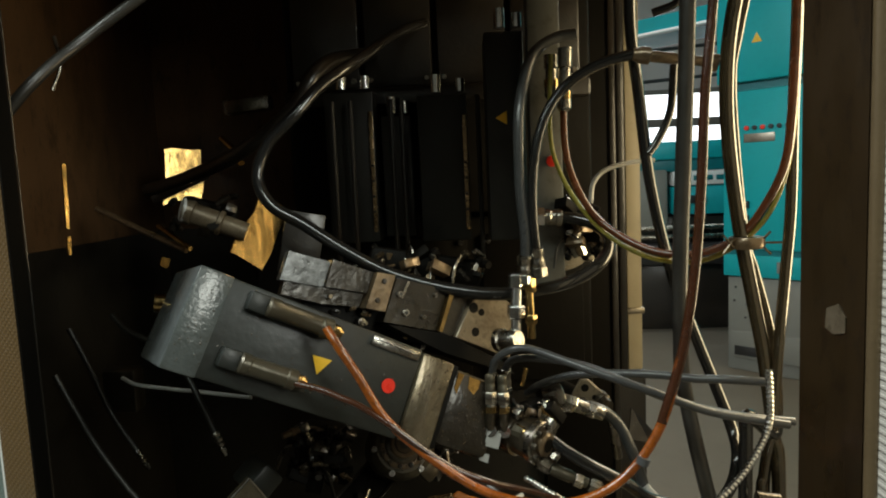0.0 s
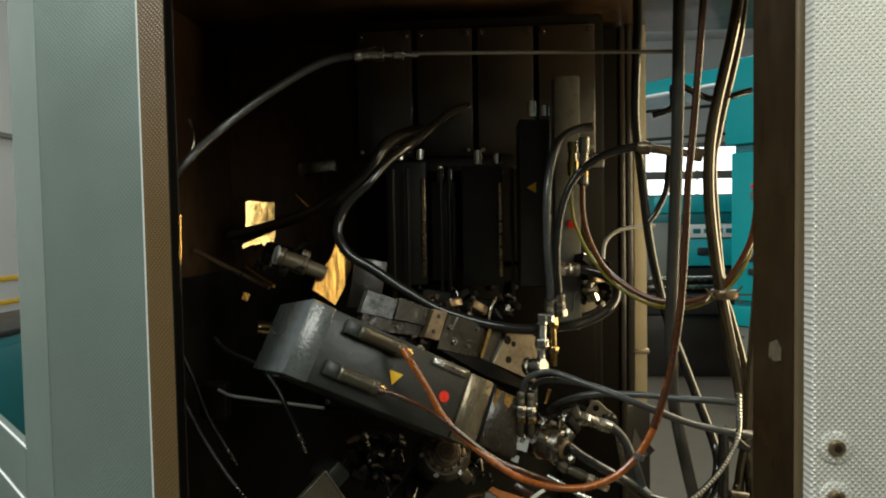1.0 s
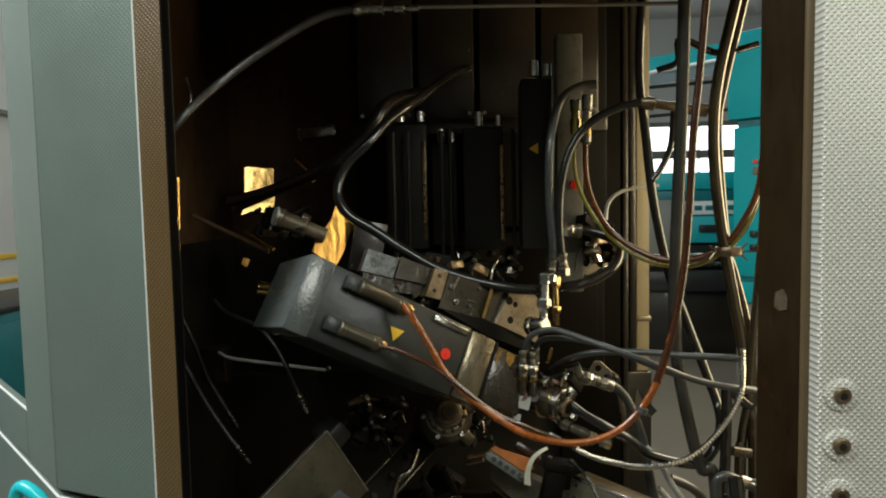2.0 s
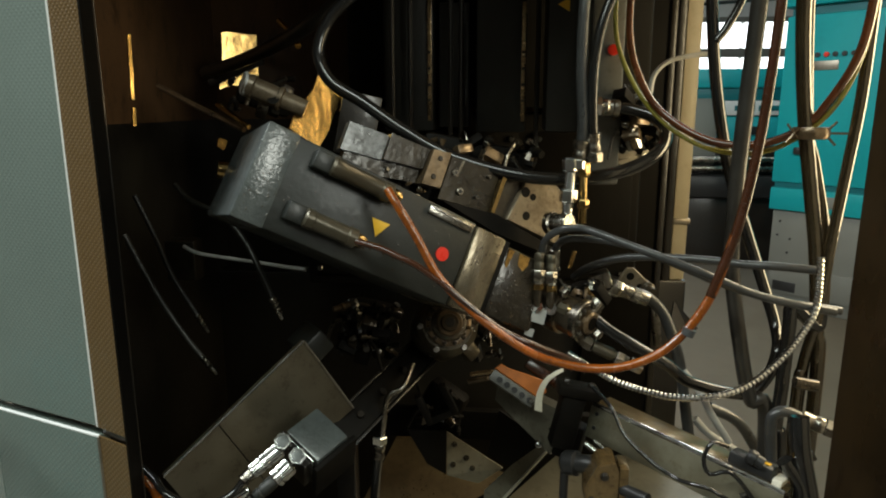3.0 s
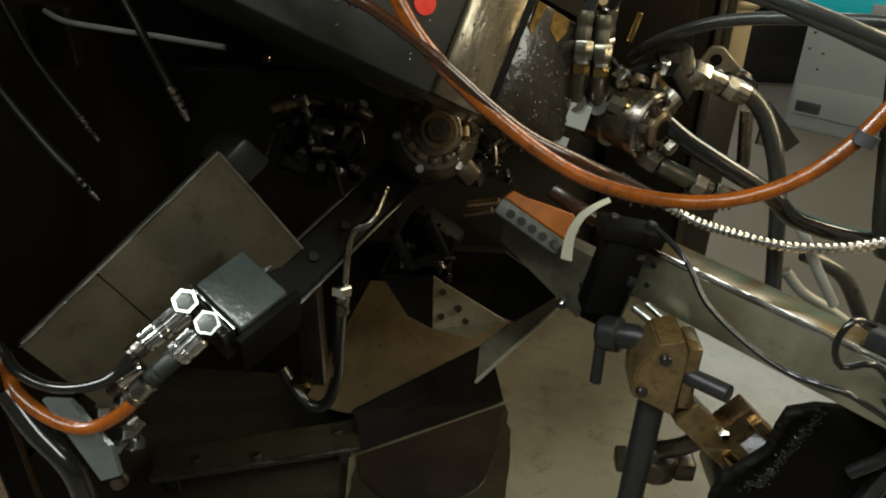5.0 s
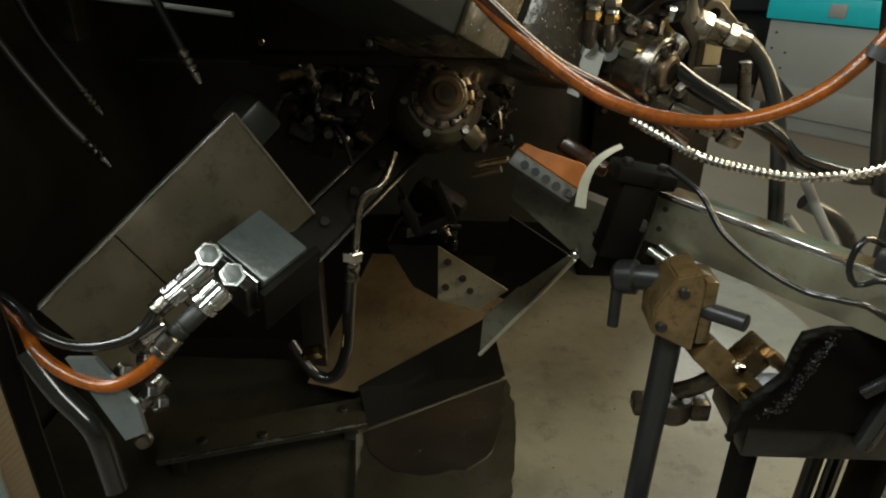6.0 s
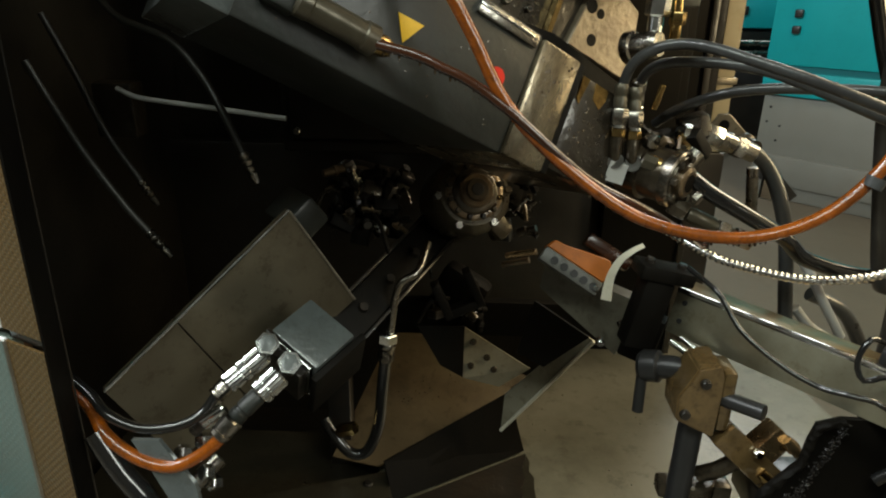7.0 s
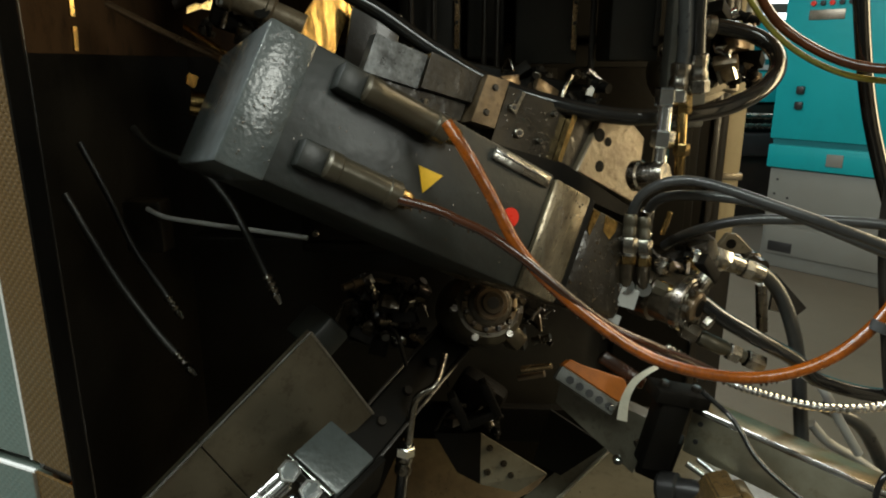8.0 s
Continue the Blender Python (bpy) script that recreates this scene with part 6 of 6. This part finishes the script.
# gold plates shaped and tilted to stand for warm reflections on the wet wall
def glint_plate(name, centre, normal, up, w, h, label):
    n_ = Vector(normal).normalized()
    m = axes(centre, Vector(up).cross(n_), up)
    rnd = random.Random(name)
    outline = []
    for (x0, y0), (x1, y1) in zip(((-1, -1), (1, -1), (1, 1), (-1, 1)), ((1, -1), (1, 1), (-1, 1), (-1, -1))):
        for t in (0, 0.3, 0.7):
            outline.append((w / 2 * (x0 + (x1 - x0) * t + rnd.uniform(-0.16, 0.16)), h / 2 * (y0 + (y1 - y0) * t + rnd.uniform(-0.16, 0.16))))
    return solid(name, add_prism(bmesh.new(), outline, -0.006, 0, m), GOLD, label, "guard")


bracket = thing("glint_bracket", Matrix.Identity(4), "gold plate standing in for a wall reflection, with a dark arm", "bracket")
plate = glint_plate("plate", (-0.578, 1.550, 1.536), (0.52, -0.85, 0.10), (0.0, 0.1, 0.9), 0.078, 0.12, "")
plate.parent = bracket
del plate["category"]
part("arm", box((-0.07, -0.009, -0.012), (0.07, 0.009, 0.0), 0.003, axes((-0.571, 1.510, 1.512), (0.9, 0, 0.35), (-0.35, 0, 0.9))), DARK, bracket)
part("stem", rod((-0.587, 1.550, 1.556), (-0.691, 1.845, 1.569), 0.012), DARK, bracket)
glint_plate("bright_guard", (-0.288, 1.170, 1.424), (0.69, -0.71, 0.135), (0.36, 0.45, 0.8), 0.06, 0.12, "gold plate standing in for a wet reflection above the motor")
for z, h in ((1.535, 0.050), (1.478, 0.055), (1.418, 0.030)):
    glint_plate("bright_strip", (-0.628 - (1.535 - z) * 0.03, 1.180, z), (0.83, -0.56, 0.03), (0.02, 0.05, 1), 0.0055, h, "narrow gold strip standing in for a reflection on the side wall")
glint_plate("bright_chip", (-0.566, 1.400, 1.357), (0.7, -0.71, 0.05), (0.3, 0.3, 0.9), 0.018, 0.020, "small gold plate standing in for a glint in the dark")
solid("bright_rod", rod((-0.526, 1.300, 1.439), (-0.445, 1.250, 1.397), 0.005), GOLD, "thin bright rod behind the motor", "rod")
solid("wet_plate", box((-0.035, -0.05, 0), (0.035, 0.06, 0.008), 0.002, axes((-0.224, 1.200, 1.398), (0.9, 0.3, -0.2), (0.2, 0.1, 0.9))), DARK, "black wet plate speckled with oil drops", "guard")


def drops(name, m, w, h, count, seed, r0, r1, label):
    """Oil drops lying on a flat face."""
    rnd = random.Random(seed)
    bm = bmesh.new()
    for i in range(count):
        r = rnd.uniform(r0, r1)
        q = m @ Matrix.LocRotScale((rnd.uniform(0, w), rnd.uniform(0, h), 0), None, (r, r * rnd.uniform(0.8, 1.6), r * 0.55))
        bmesh.ops.create_icosphere(bm, subdivisions=1, radius=1, matrix=q)
    return solid(name, bm, OIL, label, "oil drops", "stuff")


drops("oil_drops", axes((-0.244, 1.190, 1.446), (0.9, 0.3, -0.2), (-0.2, -0.1, -0.9)), 0.05, 0.10, 150, 1, 0.0006, 0.0014, "oil drops on the black wet plate")
drops("oil_drops", MF @ Matrix.Translation((0.004, 0.0, -0.0003)), 0.036, 0.105, 60, 2, 0.0004, 0.0009, "oil drops on the motor end cap")
drops("oil_drops", MF @ Matrix.Translation((0.05, 0.02, 0.0012)), 0.24, 0.085, 120, 3, 0.0004, 0.0012, "oil drops on the motor housing")

drops("oil_drops", MF @ Matrix.Translation((0.312, 0.004, -0.0032)), 0.048, 0.10, 90, 31, 0.0004, 0.0012, "oil drops on the bare flange")
drops("oil_drops", MF @ Matrix.Translation((0.375, 0.006, 0.0040)), 0.08, 0.09, 110, 32, 0.0005, 0.0014, "oil drops on the bearing housing")
drops("oil_drops", MF @ Matrix.Translation((0.290, -0.100, 0.1036)), 0.075, 0.05, 60, 33, 0.0005, 0.0014, "oil drops on the guide plate")

# spray tubes on the left
for pts, r in (([(-0.534, 1.120, 1.301), (-0.499, 1.100, 1.277), (-0.429, 1.070, 1.255), (-0.388, 1.050, 1.221), (-0.359, 1.030, 1.183), (-0.333, 1.020, 1.129)], 0.006), ([(-0.565, 1.000, 1.234), (-0.541, 1.000, 1.181), (-0.506, 0.990, 1.125), (-0.466, 0.985, 1.066), (-0.445, 0.985, 1.038)], 0.006), ([(-0.611, 1.120, 1.281), (-0.580, 1.120, 1.206), (-0.553, 1.120, 1.132), (-0.514, 1.120, 1.063)], 0.006)):
    root = thing("spray_tube", Matrix.Identity(4), "thin dark spray tube with a jointed nozzle", "tube", "spray tubes")
    part("tube", tube(pts, r * 0.8), DARKPAINT, root)
    p, q = Vector(pts[-1]), Vector(pts[-2])
    d = (p - q).normalized()
    part("nozzle", add_turned(bmesh.new(), p, p + d * 0.04, ((0, 0.005), (0.1, 0.007), (0.22, 0.004), (0.3, 0.007), (0.42, 0.004), (0.5, 0.007), (0.62, 0.004), (0.7, 0.006), (1, 0.003)), 12), STEEL, root)
# pale colour replaces the bright reflection along the steel line
hose("oil_line", [(-0.538, 1.140, 1.186), (-0.507, 1.130, 1.176), (-0.446, 1.120, 1.170), (-0.390, 1.110, 1.166), (-0.342, 1.105, 1.161), (-0.299, 1.100, 1.157)], 0.0034, CLEAR, "thin oil line on the wall, its steel shine coloured in", "pipe")
solid("left_bracket", box((-0.03, -0.02, -0.04), (0.03, 0.02, 0.04), 0.006, Matrix.Translation((-0.569, 1.200, 1.148))), OILDARK, "small brown bracket on the side wall", "bracket")


def cable_tie(p, r):
    root = thing("cable_tie", Matrix.Identity(4), "rag and tie binding the hanging hoses", "tie")
    c = Vector(p)
    part("band", add_turned(bmesh.new(), c + Vector((0, 0, -0.008)), c + Vector((0, 0, 0.008)), ((0, r), (0.3, r * 1.12), (0.7, r * 1.1), (1, r)), 18), BRONZE, root)
    for i in range(7):
        a = i * 0.9
        part("strand", tube([c, c + Vector((math.cos(a) * r, -0.012, 0.006 * math.sin(a * 3))), c + Vector((math.cos(a) * r * 1.9, -0.016, 0.016 * math.sin(a * 2)))], 0.0016, 6), BRONZE, root)


cable_tie((0.458, 0.965, 1.399), 0.022)
solid("cable_clip", add_turned(bmesh.new(), (0.261, 0.768, 1.172), (0.264, 0.768, 1.180), ((0, 0.0078), (1, 0.0078)), 14), HOSEGREY, "grey band clipped on the orange cable", "clip")
hose("post_hose", [(0.492, 0.970, 1.201), (0.499, 0.965, 1.124), (0.455, 0.950, 1.157), (0.450, 0.945, 1.129), (0.447, 0.940, 1.038), (0.443, 0.935, 0.974), (0.453, 0.935, 0.907), low_end((0.453, 0.935, 0.907))], 0.0095, RUBBER, "black oily hose below the tied bundle")
for pts, r in (([(0.396, 0.790, 1.005), (0.418, 0.785, 0.970), (0.409, 0.780, 0.930), (0.380, 0.785, 0.880), (0.372, 0.80, 0.80)], 0.010),
               ([(0.412, 0.800, 1.060), (0.414, 0.790, 1.020), (0.428, 0.785, 0.960), (0.440, 0.785, 0.900), (0.436, 0.80, 0.80)], 0.012),
               ([(0.350, 0.785, 0.960), (0.368, 0.782, 0.930), (0.367, 0.780, 0.900), (0.345, 0.785, 0.872)], 0.006)):
    hose("black_cable", pts, r, RUBBER, "black oily cable in the clutter below the rail", "cable")
for a, b, r, mat in (((0.355, 0.800, 1.006), (0.372, 0.790, 0.998), 0.010, BLACKP), ((0.435, 0.840, 0.981), (0.453, 0.840, 0.990), 0.012, DARK), ((0.412, 0.800, 0.960), (0.423, 0.800, 0.975), 0.011, DARK), ((0.386, 0.790, 0.957), (0.401, 0.780, 0.950), 0.012, DARK)):
    solid("cable_gland", add_turned(bmesh.new(), a, b, ((0, r * 0.7), (0.2, r), (0.5, r), (0.55, r * 0.8), (1, r * 0.8)), 14), mat, "black oily cable gland near the rail", "connector")
drops("oil_drops", axes((0.08, 0.95, 0.5015), (1, 0, 0), (0, 1, 0)), 0.32, 0.55, 24, 6, 0.0006, 0.0014, "oil drops on the chute sheet")
drops("oil_drops", axes((-0.164, 1.300, 0.526), (0.9, 0.3, 0.1), (0.1, 0.4, 0.6)), 0.14, 0.10, 50, 9, 0.0008, 0.0018, "oil drops on the stained sheet")
hose("dark_rod", [(-0.672, 1.350, 1.477), (-0.569, 1.320, 1.431), (-0.466, 1.280, 1.391)], 0.006, BRONZE, "thin oily rod leading behind the motor", "rod")
hose("dark_rod", [(-0.433, 1.420, 1.611), (-0.395, 1.400, 1.576), (-0.381, 1.380, 1.555)], 0.006, GOLD, "short bright pin on the rear wall", "rod")
hose("dark_rod", [(-0.542, 1.050, 1.746), (-0.530, 1.040, 1.704), (-0.541, 1.030, 1.664)], 0.003, STEEL, "thin wet wire beside the door seal", "wire")
solid("wall_bracket", box((-0.05, -0.02, -0.015), (0.05, 0.02, 0.015), 0.004, axes((-0.396, 1.500, 1.684), (0.95, 0, 0.1), (0, 1, 0))), STEEL, "bright oily bracket under the machine head", "bracket")
hose("upper_arm", [(-0.110, 1.465, 1.775), (-0.174, 1.250, 1.717), (-0.230, 1.220, 1.636), (-0.335, 1.250, 1.572), (-0.499, 1.400, 1.533), (-0.637, 1.500, 1.510)], 0.014, DARK, "dark curved arm behind the hose loop", "arm")


def hanging_drops(name, points, r, count, seed, label):
    """Oil drops hanging under a run of cable."""
    rnd = random.Random(seed)
    path = spline(points, 0.004)
    bm = bmesh.new()
    for i in range(count):
        p = rnd.choice(path)
        k = rnd.uniform(0.0007, 0.0015)
        bmesh.ops.create_icosphere(bm, subdivisions=1, radius=1, matrix=Matrix.LocRotScale(p - Vector((0, 0, r + k)), None, (k, k, k * rnd.uniform(1.2, 3))))
    return solid(name, bm, OIL, label, "oil drops", "stuff")


hanging_drops("oil_drops", [(-0.032, 0.785, 1.229), (0.015, 0.785, 1.182), (0.080, 0.780, 1.139), (0.145, 0.775, 1.124), (0.200, 0.770, 1.132), (0.247, 0.770, 1.161)], 0.0050, 34, 12, "oil drops hanging under the orange cable")
hanging_drops("oil_drops", [(-0.144, 0.790, 1.275), (-0.106, 0.785, 1.266), (-0.063, 0.782, 1.247), (-0.031, 0.782, 1.225), (0.019, 0.785, 1.183)], 0.0038, 30, 15, "oil drops hanging under the brown cable")
sheet("bare_glint_patch", [(0.4135, 0.6735, 1.347), (0.4166, 0.6640, 1.342), (0.4205, 0.6520, 1.346), (0.4206, 0.6518, 1.361), (0.4180, 0.6600, 1.372), (0.4140, 0.6722, 1.366)], 0.0008, WORN, "small patch of chipped paint on the brown post", "chip")
drops("oil_drops", axes((-0.60, 0.86, 0.4815), (1, 0, 0), (0, 1, 0.02)), 0.55, 0.40, 60, 21, 0.0008, 0.0022, "oil drops on the sump sheet")
drops("oil_drops", axes((0.016, 1.225, 0.673), Vector((0.118, 1.165, 0.825)) - Vector((0.016, 1.225, 0.673)), (0.3, 0.2, -0.9)), 0.13, 0.03, 26, 22, 0.0010, 0.0028, "oil drops along the gusset sheet")
